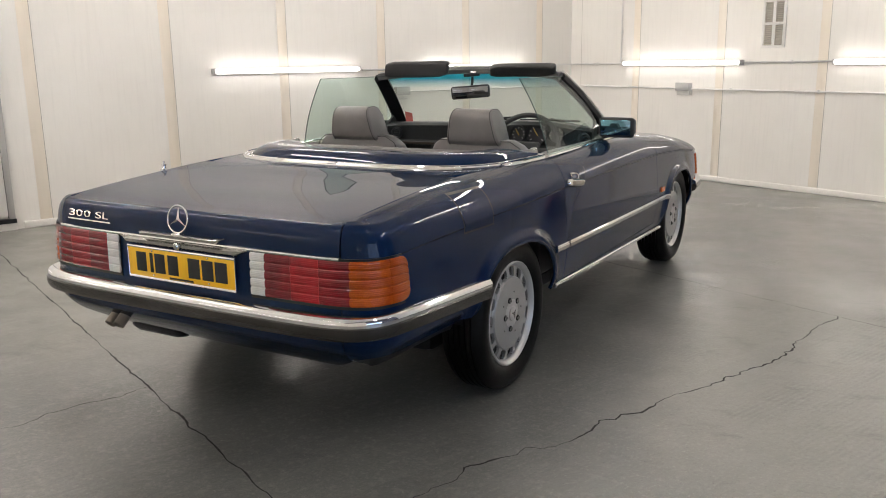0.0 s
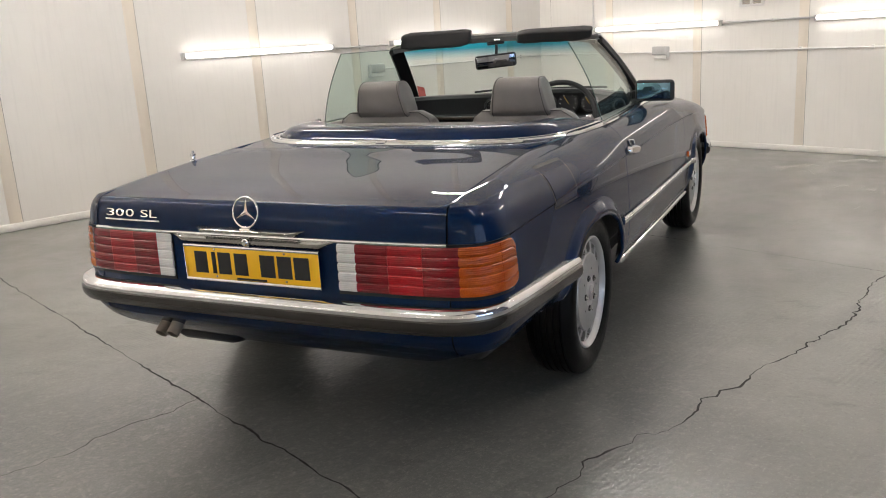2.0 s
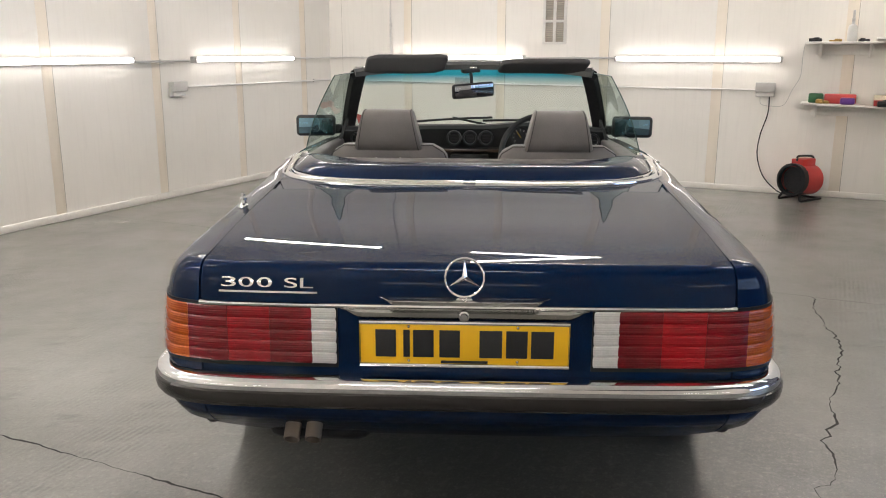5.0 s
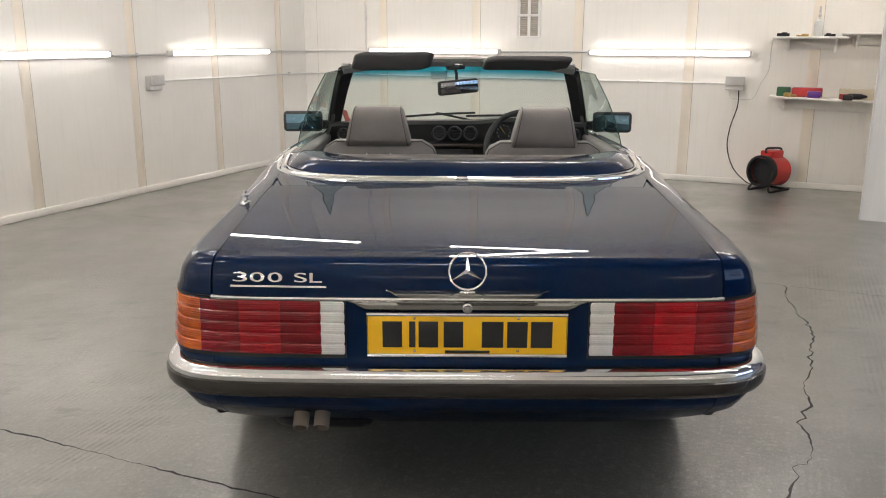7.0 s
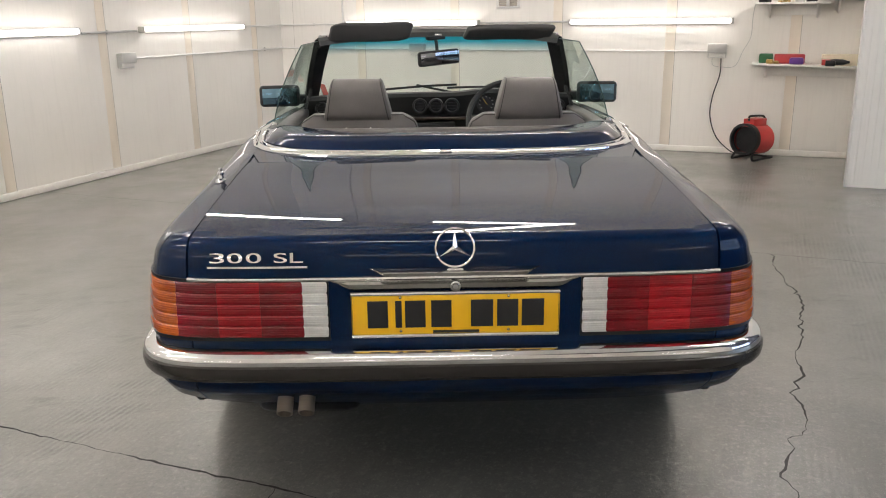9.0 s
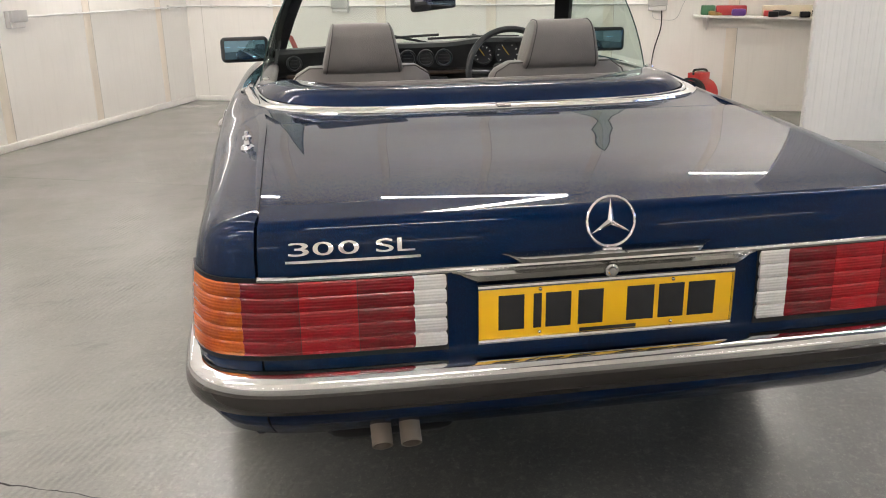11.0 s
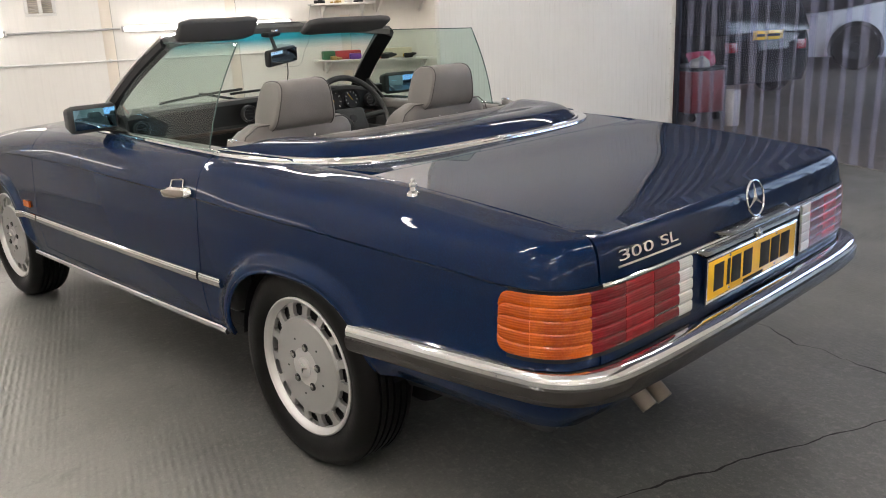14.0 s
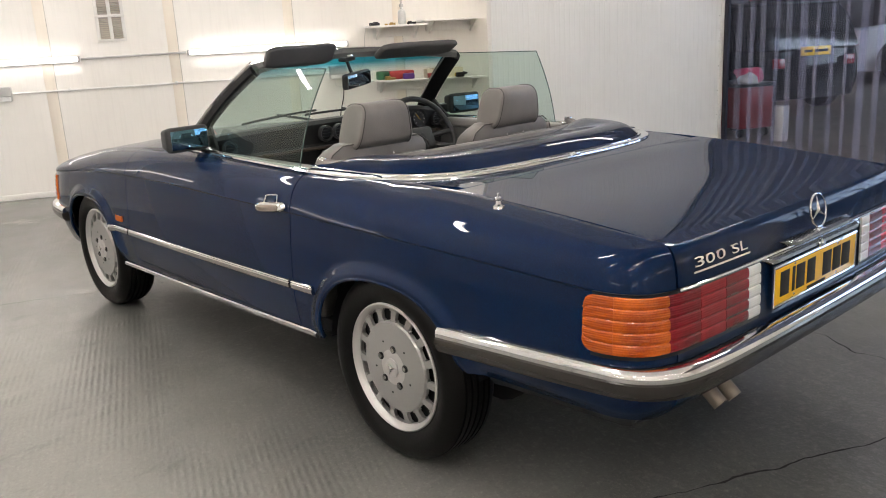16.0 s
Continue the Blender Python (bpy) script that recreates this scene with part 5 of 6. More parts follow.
# ---- wheels ----
def build_wheel(side):
    """A wheel with its outer face towards +x of its own axes."""
    e = thing("w", "w", "w")
    m = pose(0, 0, 0, 0, 90, 0)
    bm = bmesh.new()
    prof = [(0.203, 0.030), (0.211, 0.042), (0.232, 0.058), (0.260, 0.064), (0.284, 0.058), (0.299, 0.044), (0.307, 0.030)]
    for k, h in enumerate((0.024, 0.0235, 0.0165, 0.016, 0.0, -0.0005, -0.0075, -0.008, -0.024, -0.0245, -0.0315, -0.032, -0.048, -0.0485, -0.0555, -0.056, -0.070, -0.0705, -0.0765, -0.077)):
        prof.append((0.310 - (0.011 if k % 4 in (1, 2) else 0.0), h))
    prof = [p for p in prof] + [(0.309, -0.080), (0.305, -0.095), (0.292, -0.112), (0.262, -0.120), (0.225, -0.112), (0.205, -0.09)]
    lathe(bm, prof, 72, m)
    tyre = ("tyre", bm, TYRE, "black tyre with worn tread grooves")
    bm = bmesh.new()
    n = 15 * 12
    rads = [0.058, 0.095, 0.135, 0.1455, 0.1500, 0.1560, 0.165, 0.183, 0.1890, 0.1945]

    def depth(r):
        return 0.040 + 0.006 * math.cos(min(1, r / 0.15) * math.pi / 2) - 0.006 * smooth((r - 0.1455) / 0.0045) - 0.004 * smooth((r - 0.155) / 0.03)

    vs = [[bm.verts.new(m @ Vector((r * math.cos(2 * math.pi * k / n), r * math.sin(2 * math.pi * k / n), depth(r)))) for r in rads] for k in range(n)]
    for k in range(n):
        for j in range(len(rads) - 1):
            slot = 2 <= k % 12 <= 9
            inner = 4 <= j <= 7 if 3 <= k % 12 <= 8 else 5 <= j <= 6
            if slot and inner:
                continue
            bm.faces.new((vs[k][j], vs[(k + 1) % n][j], vs[(k + 1) % n][j + 1], vs[k][j + 1]))
    bm.normal_update()
    edges = [x for x in bm.edges if x.is_boundary]
    r = bmesh.ops.extrude_edge_only(bm, edges=edges)
    bmesh.ops.translate(bm, vec=m.to_3x3() @ Vector((0, 0, -0.012)), verts=[g for g in r["geom"] if isinstance(g, bmesh.types.BMVert)])
    disc = ("rim", bm, ALLOY_FACE, "silver alloy wheel with fifteen slots")
    bm = bmesh.new()
    lathe(bm, [(0.190, 0.026), (0.193, 0.034), (0.199, 0.045), (0.207, 0.050), (0.212, 0.047), (0.211, 0.036), (0.205, 0.028), (0.198, -0.02), (0.190, -0.10)], 72, m)
    flange = ("rim_flange", bm, ALLOY, "")
    # black backing plate, put in for the darkness behind the slots
    bm = bmesh.new()
    lathe(bm, [(0.0, 0.010), (0.196, 0.010)], 48, m)
    back = ("slot_backing", bm, SEAL, "black plate standing in for shade behind the slots")
    bm = bmesh.new()
    lathe(bm, [(0.0, 0.054), (0.022, 0.054), (0.030, 0.051), (0.031, 0.047), (0.036, 0.047), (0.060, 0.044), (0.060, 0.030)], 40, m)
    hub = ("hub_cap", bm, ALLOY, "")
    bm = bmesh.new()
    for k in range(3):
        a = math.pi / 2 + 2 * math.pi * k / 3
        t, w = Vector((0.026 * math.cos(a), 0.026 * math.sin(a), 0.0545)), Vector((-math.sin(a), math.cos(a), 0)) * 0.005
        q = [bm.verts.new(m @ p) for p in (Vector((0, 0, 0.0585)), w + Vector((0, 0, 0.0545)), t, -w + Vector((0, 0, 0.0545)))]
        bm.faces.new((q[0], q[1], q[2]))
        bm.faces.new((q[0], q[2], q[3]))
    star = ("hub_emblem", bm, BRIGHT, "")
    pieces = [tyre, disc, flange, back, hub, star]
    for k in range(5):
        a = 2 * math.pi * (k + 0.25) / 5
        bm = bmesh.new()
        c = Matrix.Translation(m @ Vector((0.062 * math.cos(a), 0.062 * math.sin(a), 0.0))) @ m
        lathe(bm, [(0.0, 0.052), (0.007, 0.052), (0.008, 0.046), (0.0095, 0.046), (0.0105, 0.038)], 12, c)
        pieces.append(("wheel_bolt", bm, BRIGHT, ""))
        bm = bmesh.new()
        lathe(bm, [(0.0095, 0.0475), (0.0105, 0.048), (0.0122, 0.0475), (0.0125, 0.040)], 16, c)
        pieces.append(("bolt_ring", bm, DARKMETAL, ""))
        bm = bmesh.new()
        b = a + math.pi / 5
        c = Matrix.Translation(m @ Vector((0.088 * math.cos(b), 0.088 * math.sin(b), 0.0))) @ m
        lathe(bm, [(0.0, 0.0445), (0.0035, 0.0445), (0.0036, 0.041)], 10, c)
        pieces.append(("hub_hole", bm, SEAL, ""))
    bpy.data.objects.remove(e)
    return [(a, finish(b, a, c), d) for a, b, c, d in pieces]


WHEEL = build_wheel(1)
for side in (-1, 1):
    for i, (yc, zc) in enumerate(WHEELS):
        spin = (11, 40, 3, 25)[i * 2 + (side > 0)]
        at = pose(side * 0.757, yc, 0.3095) @ pose(0, 0, 0, 0, 0, 0 if side > 0 else 180) @ pose(0, 0, 0, spin, 0, 0)
        hub = None
        for name, me, label in WHEEL:
            ob = new("wheel" if hub is None else name, me)
            ob.parent = car if hub is None else hub
            if hub is None:
                hub = ob
                ob.matrix_basis = at
                tagged(ob, "wheel with a black grooved tyre and silver slotted rim")
            elif label:
                tagged(ob, label)

# ---- windscreen, glass, mirrors ----
def ws_point(s, t):
    """Windscreen surface: s from -1 to 1 across, t from 0 at the base to 1 at the top."""
    x = s * (0.672 + (0.545 - 0.672) * t)
    bow = (1 - s * s)
    y = 2.445 + (2.025 - 2.445) * t + bow * (0.19 - 0.07 * t)
    z = 0.893 + (1.218 - 0.893) * t + bow * (0.020 + 0.012 * t) + 0.02 * math.sin(math.pi * t)
    return Vector((x, y, z))


bm = bmesh.new()
grid(bm, [[ws_point(s, t) for s in np.linspace(-0.97, 0.97, 31)] for t in np.linspace(0.02, 0.98, 14)])
pane = part("windscreen", bm, WINDSCREEN, car, "clear windscreen with a blue-green shade band")
pane.visible_shadow = False
for side in (-1, 1):
    path = [ws_point(side, t) for t in np.linspace(-0.06, 1.0, 16)]
    bm = bmesh.new()
    sweep(bm, path, [(-0.034, -0.026), (0.034, -0.026), (0.038, 0.0), (0.022, 0.020), (-0.022, 0.020), (-0.038, 0.0)], up=Vector((0, -0.6, 0.8)))
    pillar = part("windscreen_pillar", bm, SEAL, car, "black windscreen pillar")
    bm = bmesh.new()
    sweep(bm, [p + Vector((side * 0.006, 0.022, 0.020)) for p in path], round_profile(0.010, 8))
    part("pillar_trim", bm, CHROME, pillar, "chrome outer moulding")
path = [ws_point(s, 1.0) for s in np.linspace(-1.02, 1.02, 31)]
bm = bmesh.new()
sweep(bm, path, [(-0.026, -0.020), (0.020, -0.018), (0.024, 0.004), (0.010, 0.018), (-0.014, 0.018), (-0.026, 0.004)])
header = part("header_rail", bm, TRIM_GREY, car, "grey windscreen header rail")
bm = bmesh.new()
sweep(bm, [p + Vector((0, 0.018, 0.016)) for p in path], round_profile(0.010, 8))
part("header_trim", bm, CHROME, header, "chrome header moulding")
for x in (-0.50, 0.50, 0.0):
    part("roof_socket", boxed((x - 0.018, 2.02 + 0.10 * (1 - (x / 0.55) ** 2), 1.232), (x + 0.018, 2.05 + 0.10 * (1 - (x / 0.55) ** 2), 1.246), 0.004), CHROME, header)


def visor(x0, x1, tilt, drop):
    bm = bmesh.new()
    box(bm, (x0, -0.016, -0.046), (x1, 0.016, 0.044), 0.0155, 4)
    bmesh.ops.subdivide_edges(bm, edges=[e for e in bm.edges if e.calc_length() > 0.2], cuts=10, use_grid_fill=True)
    for v in bm.verts:
        w = min(1.0, abs(v.co.x) / 0.545)
        end = min(v.co.x - x0, x1 - v.co.x)
        v.co.z = v.co.z * (0.80 + 0.20 * smooth(end / 0.05)) + 0.006 * math.sin(v.co.x * 9) + 0.018 * ((v.co.x - x0) / (x1 - x0) - 0.5)
        y, z = v.co.y, v.co.z
        v.co.x += 0.30 * z
        a = radians(tilt)
        v.co.y, v.co.z = y * math.cos(a) - z * math.sin(a), y * math.sin(a) + z * math.cos(a)
        v.co += Vector((0, 2.005 + 0.07 * (1 - w * w), drop))
    return bm


part("sun_visor", visor(-0.503, -0.125, 14, 1.260), VISOR, car, "black vinyl sun visor tilted up")
part("sun_visor", visor(0.125, 0.530, 50, 1.250), VISOR, car, "black vinyl sun visor folded over the header")

for side in (-1, 1):
    bm = bmesh.new()
    rows = []
    for t in np.linspace(0, 1, 10):
        x = 0.700 + (0.562 - 0.700) * t + 0.018 * math.sin(math.pi * t)
        y0 = 1.515 + (1.50 - 1.515) * t
        y1 = 2.40 + (2.03 - 2.40) * t
        rows.append([Vector((side * (x - 0.03 * smooth((s - 0.5) * 2) * (1 - t)), y0 + (y1 - y0) * s, 0.885 + (1.219 - 0.885) * t)) for s in np.linspace(0, 1, 12)])
    grid(bm, rows)
    g = part("side_window", bm, SIDE_GLASS, car, "raised green-tinted door window")
    g.visible_shadow = False
    edge = [r[0] for r in rows] + [p for p in rows[-1][1:]]
    bm = bmesh.new()
    sweep(bm, edge, round_profile(0.0022, 6))
    part("glass_edge", bm, worn("glass_edge_green", (0.03, 0.07, 0.06), 0.3), g)
    # quarter-light triangle and mirror foot
    bm = bmesh.new()
    vs = [bm.verts.new(Vector((side * x, y, z))) for x, y, z in ((0.668, 2.20, 0.890), (0.668, 2.42, 0.890), (0.640, 2.30, 1.00))]
    f = bm.faces.new(vs)
    r = bmesh.ops.extrude_face_region(bm, geom=[f])
    bmesh.ops.translate(bm, vec=(side * -0.012, 0, 0), verts=[x for x in r["geom"] if isinstance(x, bmesh.types.BMVert)])
    part("mirror_triangle", bm, PLASTIC, car)
    bm = bmesh.new()
    box(bm, (-0.098, -0.045, -0.052), (0.098, 0.05, 0.052), 0.020, 4)
    for v in bm.verts:
        if v.co.y > 0:
            v.co.x *= 0.82
            v.co.z *= 0.80
    at = pose(side * 0.788, 2.245, 0.954, 0, 0, side * -6)
    shell_part = part("door_mirror", bm, PLASTIC, car, "black door mirror housing", at=at)
    part("mirror_glass", boxed((-0.083, -0.0475, -0.038), (0.083, -0.044, 0.038), 0.0012), MIRROR, shell_part, "bluish mirror glass")
    part("mirror_arm", boxed((-0.13 if side > 0 else 0.06, 0.0, -0.045), (-0.06 if side > 0 else 0.13, 0.06, 0.0), 0.012), PLASTIC, shell_part)

# interior mirror
bm = bmesh.new()
box(bm, (-0.106, -0.016, -0.035), (0.106, 0.016, 0.035), 0.014, 4)
inner = part("interior_mirror", bm, PLASTIC, car, "black interior mirror on a stalk", at=pose(0.0, 2.09, 1.135, 4, -4, 22))
part("mirror_face", boxed((-0.098, -0.0185, -0.028), (0.098, -0.0155, 0.028), 0.001), MIRROR_DARK, inner, "dimmed bluish mirror face")
part("stalk", tube([Vector((0.0, 0.012, 0.0)), Vector((0.01, 0.04, 0.05)), Vector((0.012, 0.055, 0.085))], 0.008, 10), PLASTIC, inner)
part("mirror_foot", boxed((-0.035, 0.03, 0.078), (0.055, 0.07, 0.098), 0.006), PLASTIC, inner)

# card in the screen's corner, wipers
part("windscreen_card", boxed((-0.026, -0.001, -0.038), (0.026, 0.001, 0.038)), STICKER, car, "red and white card in the windscreen", at=Matrix.Translation(ws_point(-0.90, 0.175) + Vector((0, -0.02, 0.0))) @ pose(0, 0, 0, -30, 14, 62))
for x0, x1 in ((-0.32, 0.10), (0.05, 0.46)):
    pts = [ws_point(x / 0.64, 0.06 + 0.05 * k / 6) + Vector((0, 0.02, 0.012)) for k, x in enumerate(np.linspace(x0, x1, 7))]
    w = part("wiper", tube(pts, 0.006, 8), PLASTIC, car, "black wiper blade and arm")
    part("wiper_arm", tube([pts[3] + Vector((0, 0.01, 0.008)), ws_point(x1 / 0.64, 0.0) + Vector((0.02, 0.03, 0.0))], 0.006, 8), PLASTIC, w)

# ---- cabin ----
part("cabin_floor", boxed((-0.70, 1.20, 0.28), (0.70, 2.50, 0.33)), CARPET, car, "dark carpet floor")
bm = bmesh.new()
box(bm, (-0.69, 0.95, 0.33), (0.69, 1.30, 0.80), 0.03)
part("rear_bulkhead", bm, CARPET, car)
part("rear_shelf", boxed((-0.66, 1.22, 0.80), (0.66, 1.42, 0.835), 0.012), TRIM_GREY, car)
for side in (-1, 1):
    bm = bmesh.new()
    box(bm, (side * 0.700 - 0.045, 1.38, 0.35), (side * 0.700 + 0.030, 2.50, 0.868), 0.018, 3)
    card = part("door_card", bm, TRIM_GREY, car, "grey door lining")
    bm = bmesh.new()
    box(bm, (side * 0.682 - 0.040, 1.34, 0.845), (side * 0.682 + 0.030, 2.48, 0.888), 0.014, 3)
    part("door_top", bm, LEATHER, card, "grey padded door top")
    part("arm_rest", boxed((side * 0.62 - 0.035, 1.60, 0.58), (side * 0.62 + 0.035, 2.15, 0.64), 0.02, 3), LEATHER, card)
    part("inner_handle", tube([Vector((side * 0.645, 2.08, 0.74)), Vector((side * 0.625, 2.11, 0.745)), Vector((side * 0.625, 2.20, 0.745)), Vector((side * 0.645, 2.22, 0.74))], 0.008, 8), CHROME, card)
    bm = bmesh.new()
    box(bm, (side * 0.70 - 0.07, 1.22, 0.78), (side * 0.70 + 0.02, 1.42, 0.862), 0.025, 3)
    part("side_pad", bm, LEATHER, car, "grey leather side padding")


def shoulder(t):
    """Half width of a backrest, rounding over at the top."""
    return 0.246 * max(0.25, 1 - 0.42 * max(0.0, (t - 0.86) / 0.14) ** 2.5) ** 0.5


def build_seat(x, ahead=0.0):
    seat = part("seat", boxed((x - 0.245, 1.60, 0.40), (x + 0.245, 2.08, 0.56), 0.05, 4), LEATHER, car, "grey leather bucket seat with a headrest")
    # backrest with rounded shoulders
    rows = []
    for k in range(21):
        t = k / 20
        z = 0.46 + t * (0.941 - 0.46)
        w = shoulder(t)
        yb = 1.715 + ahead - 0.22 * t
        th = 0.075 - 0.035 * smooth((t - 0.85) / 0.15)
        row = []
        for j in range(28):
            a = 2 * math.pi * j / 28
            cx, cy = math.cos(a), math.sin(a)
            row.append(Vector((x + w * math.copysign(abs(cx) ** 0.45, cx), yb + th * math.copysign(abs(cy) ** 0.55, cy), z)))
        rows.append(row)
    bm = bmesh.new()
    vs = grid(bm, rows, wrap_cols=True)
    bm.faces.new(vs[-1])
    bm.faces.new(vs[0][::-1])
    part("backrest", bm, LEATHER, seat, "grey leather backrest")
    # piping along the backrest's outline, on its rear edge
    pipe_path = [Vector((x + s * (shoulder(t) - 0.003), 1.715 + ahead - 0.22 * t - 0.06 + 0.02 * smooth((t - 0.85) / 0.15), 0.46 + t * 0.478)) for s, t in [(-1, k / 16) for k in range(17)]] + \
                [Vector((x + s * (shoulder(t) - 0.003), 1.715 + ahead - 0.22 * t - 0.06 + 0.02 * smooth((t - 0.85) / 0.15), 0.46 + t * 0.478)) for s, t in [(1, 1 - k / 16) for k in range(17)]]
    part("backrest_piping", tube(pipe_path, 0.0024, 6), PIPING, seat, "dark seam piping")
    part("back_panel", boxed((x - 0.12, 1.372, 0.60), (x + 0.12, 1.392, 0.895), 0.008), TRIM_GREY, seat)
    # headrest: a soft block, rounded on top, with flat cheeks
    rows = []
    n = 36
    outline = []
    for j in range(n):
        a = 2 * math.pi * j / n
        cy, cz = math.cos(a), math.sin(a)
        outline.append((0.068 * math.copysign(abs(cy) ** 0.72, cy), 0.085 * math.copysign(abs(cz) ** 0.55, cz)))
    for s in (-1.0, -0.985, -0.955, -0.90, -0.6, -0.2, 0.2, 0.6, 0.90, 0.955, 0.985, 1.0):
        k = {1.0: 0.86, 0.985: 0.93, 0.955: 0.975}.get(abs(s), 1.0 + 0.012 * (1 - s * s))
        rows.append([Vector((x + s * (0.1225 - 0.020 * (cz / 0.094)), 1.487 + ahead + cy * k - 0.012 * (cz / 0.094), 0.997 + cz * k)) for cy, cz in outline])
    bm = bmesh.new()
    vs = grid(bm, rows, wrap_cols=True)
    bm.faces.new(vs[0][::-1])
    bm.faces.new(vs[-1])
    head = part("headrest", bm, LEATHER, seat, "grey leather headrest with piped cheeks", angle=50)
    for s in (-0.90, 0.90):
        loop = [Vector((x + s * (0.123 - 0.020 * (cz / 0.094)), 1.487 + ahead + cy * 1.008 - 0.012 * (cz / 0.094), 0.997 + cz * 1.008)) for cy, cz in outline]
        bm = bmesh.new()
        sweep(bm, loop, round_profile(0.0019, 6), up=Vector((1, 0, 0)), closed=True)
        part("headrest_piping", bm, PIPING, head, "dark seam piping")
    for s in (-0.05, 0.05):
        part("headrest_post", tube([Vector((x + s, 1.455 + ahead, 0.88)), Vector((x + s, 1.475 + ahead, 0.95))], 0.006, 8), CHROME, head)
    return seat


build_seat(-0.344, 0.028)
build_seat(0.355, -0.005)

# dashboard
bm = bmesh.new()
rows = []
for x in np.linspace(-0.66, 0.66, 45):
    b = 1 - (x / 0.66) ** 2
    hood = math.exp(-((x - 0.345) / 0.20) ** 4)
    y0 = 2.235 - 0.05 * hood + 0.02 * b
    top = 0.945 + 0.012 * b + 0.022 * hood
    rows.append([Vector((x, y, z)) for y, z in ((2.47 + 0.14 * b, 0.885 + 0.015 * b), (2.38, top - 0.012), (y0 + 0.06, top), (y0 + 0.02, top - 0.004), (y0, top - 0.02), (y0 + 0.02, top - 0.05), (y0 + 0.03, 0.845), (y0 + 0.01, 0.83), (y0 + 0.03, 0.80), (y0 + 0.06, 0.66), (2.45, 0.55))])
grid(bm, rows)
orient(bm, (0, 2.45, 0.75))
dash = part("dashboard", bm, PLASTIC, car, "black padded dashboard with round vents")
part("wood_rail", boxed((-0.62, 2.232, 0.822), (0.62, 2.25, 0.838), 0.004), worn("dark_wood", (0.035, 0.020, 0.012), 0.3, 0, 0.3, 30, coat=0.6), dash, "dark wood trim rail")


def round_vent(x, y, z, r=0.034):
    bm = bmesh.new()
    m = pose(x, y, z, 90, 0, 0)
    lathe(bm, [(r - 0.006, -0.01), (r - 0.004, 0.010), (r, 0.014), (r + 0.003, 0.010), (r + 0.004, -0.01)], 32, m)
    v = part("air_vent", bm, worn("vent_black", (0.03, 0.03, 0.032), 0.3), dash, "round black air vent")
    bm = bmesh.new()
    lathe(bm, [(0, 0.004), (r - 0.008, 0.002), (r - 0.005, -0.008)], 24, m)
    part("vent_core", bm, INK, v)
    for k in (-1, 0, 1):
        part("vent_blade", boxed((x - r * 0.8, y - 0.008, z + k * 0.014 - 0.0015), (x + r * 0.8, y - 0.004, z + k * 0.014 + 0.0015)), PLASTIC, v)


for x in (-0.094, -0.014, 0.066):
    round_vent(x, 2.235, 0.893)
round_vent(-0.585, 2.245, 0.885, 0.030)
round_vent(0.600, 2.24, 0.885, 0.030)
bm = bmesh.new()
box(bm, (-0.13, 1.75, 0.33), (0.10, 2.30, 0.62), 0.02)
console = part("centre_console", bm, PLASTIC, car, "black centre console")
part("radio", boxed((-0.11, 2.225, 0.755), (0.08, 2.262, 0.812), 0.006), INK, console, "black radio with chrome keys")
part("radio_bar", boxed((-0.075, 2.220, 0.775), (0.045, 2.226, 0.793), 0.002), DARKMETAL, console)
part("gear_lever", tube([Vector((-0.015, 1.92, 0.60)), Vector((-0.015, 1.90, 0.72))], 0.012, 10), CHROME, console)

# steering wheel and dials
SW = pose(0.335, 2.045, 0.835, 66, 0, 0)
bm = bmesh.new()
sweep(bm, [SW @ Vector((0.196 * math.cos(2 * math.pi * k / 56), 0.196 * math.sin(2 * math.pi * k / 56), 0)) for k in range(56)], round_profile(0.0135, 10), up=SW.to_3x3() @ Vector((0, 0, 1)), closed=True)
wheel = part("steering_wheel", bm, PLASTIC, car, "black four-spoke steering wheel")
bm = bmesh.new()
box(bm, (-0.085, -0.065, -0.035), (0.085, 0.055, 0.0), 0.022, 3, SW)
part("wheel_pad", bm, PLASTIC, wheel)
for s in (-1, 1):
    for z in (0.01, -0.075):
        part("spoke", tube([SW @ Vector((s * 0.06, z * 0.5, -0.018)), SW @ Vector((s * 0.185, z, -0.002))], 0.014, 8), PLASTIC, wheel)
bm = bmesh.new()
lathe(bm, [(0, 0.004), (0.018, 0.003), (0.020, 0)], 20, SW)
part("horn_badge", bm, DARKMETAL, wheel)
part("steering_column", tube([SW @ Vector((0, 0, -0.02)), SW @ Vector((0, 0, -0.24))], 0.035, 14), PLASTIC, wheel)
for x, r in ((0.235, 0.042), (0.345, 0.055), (0.455, 0.042)):
    bm = bmesh.new()
    m = pose(x, 2.205, 0.905, 80, 0, 0)
    lathe(bm, [(0, 0.0), (r - 0.004, 0.0), (r - 0.002, 0.008), (r + 0.003, 0.010), (r + 0.006, -0.01)], 32, m)
    dial = part("dial", bm, INK, dash, "round black dial with pale marks")
    for k in range(9):
        a = radians(-40 + 260 * k / 8)
        bm = bmesh.new()
        box(bm, (-0.0015, r * 0.70, 0.001), (0.0015, r * 0.86, 0.0025), 0, 2, m @ pose(0, 0, 0, 0, 0, math.degrees(a) - 90))
        part("dial_mark", bm, CONDUIT, dial)
    bm = bmesh.new()
    box(bm, (-0.0015, -0.008, 0.002), (0.0015, r * 0.7, 0.004), 0, 2, m @ pose(0, 0, 0, 0, 0, 35))
    part("needle", bm, YELLOW, dial)


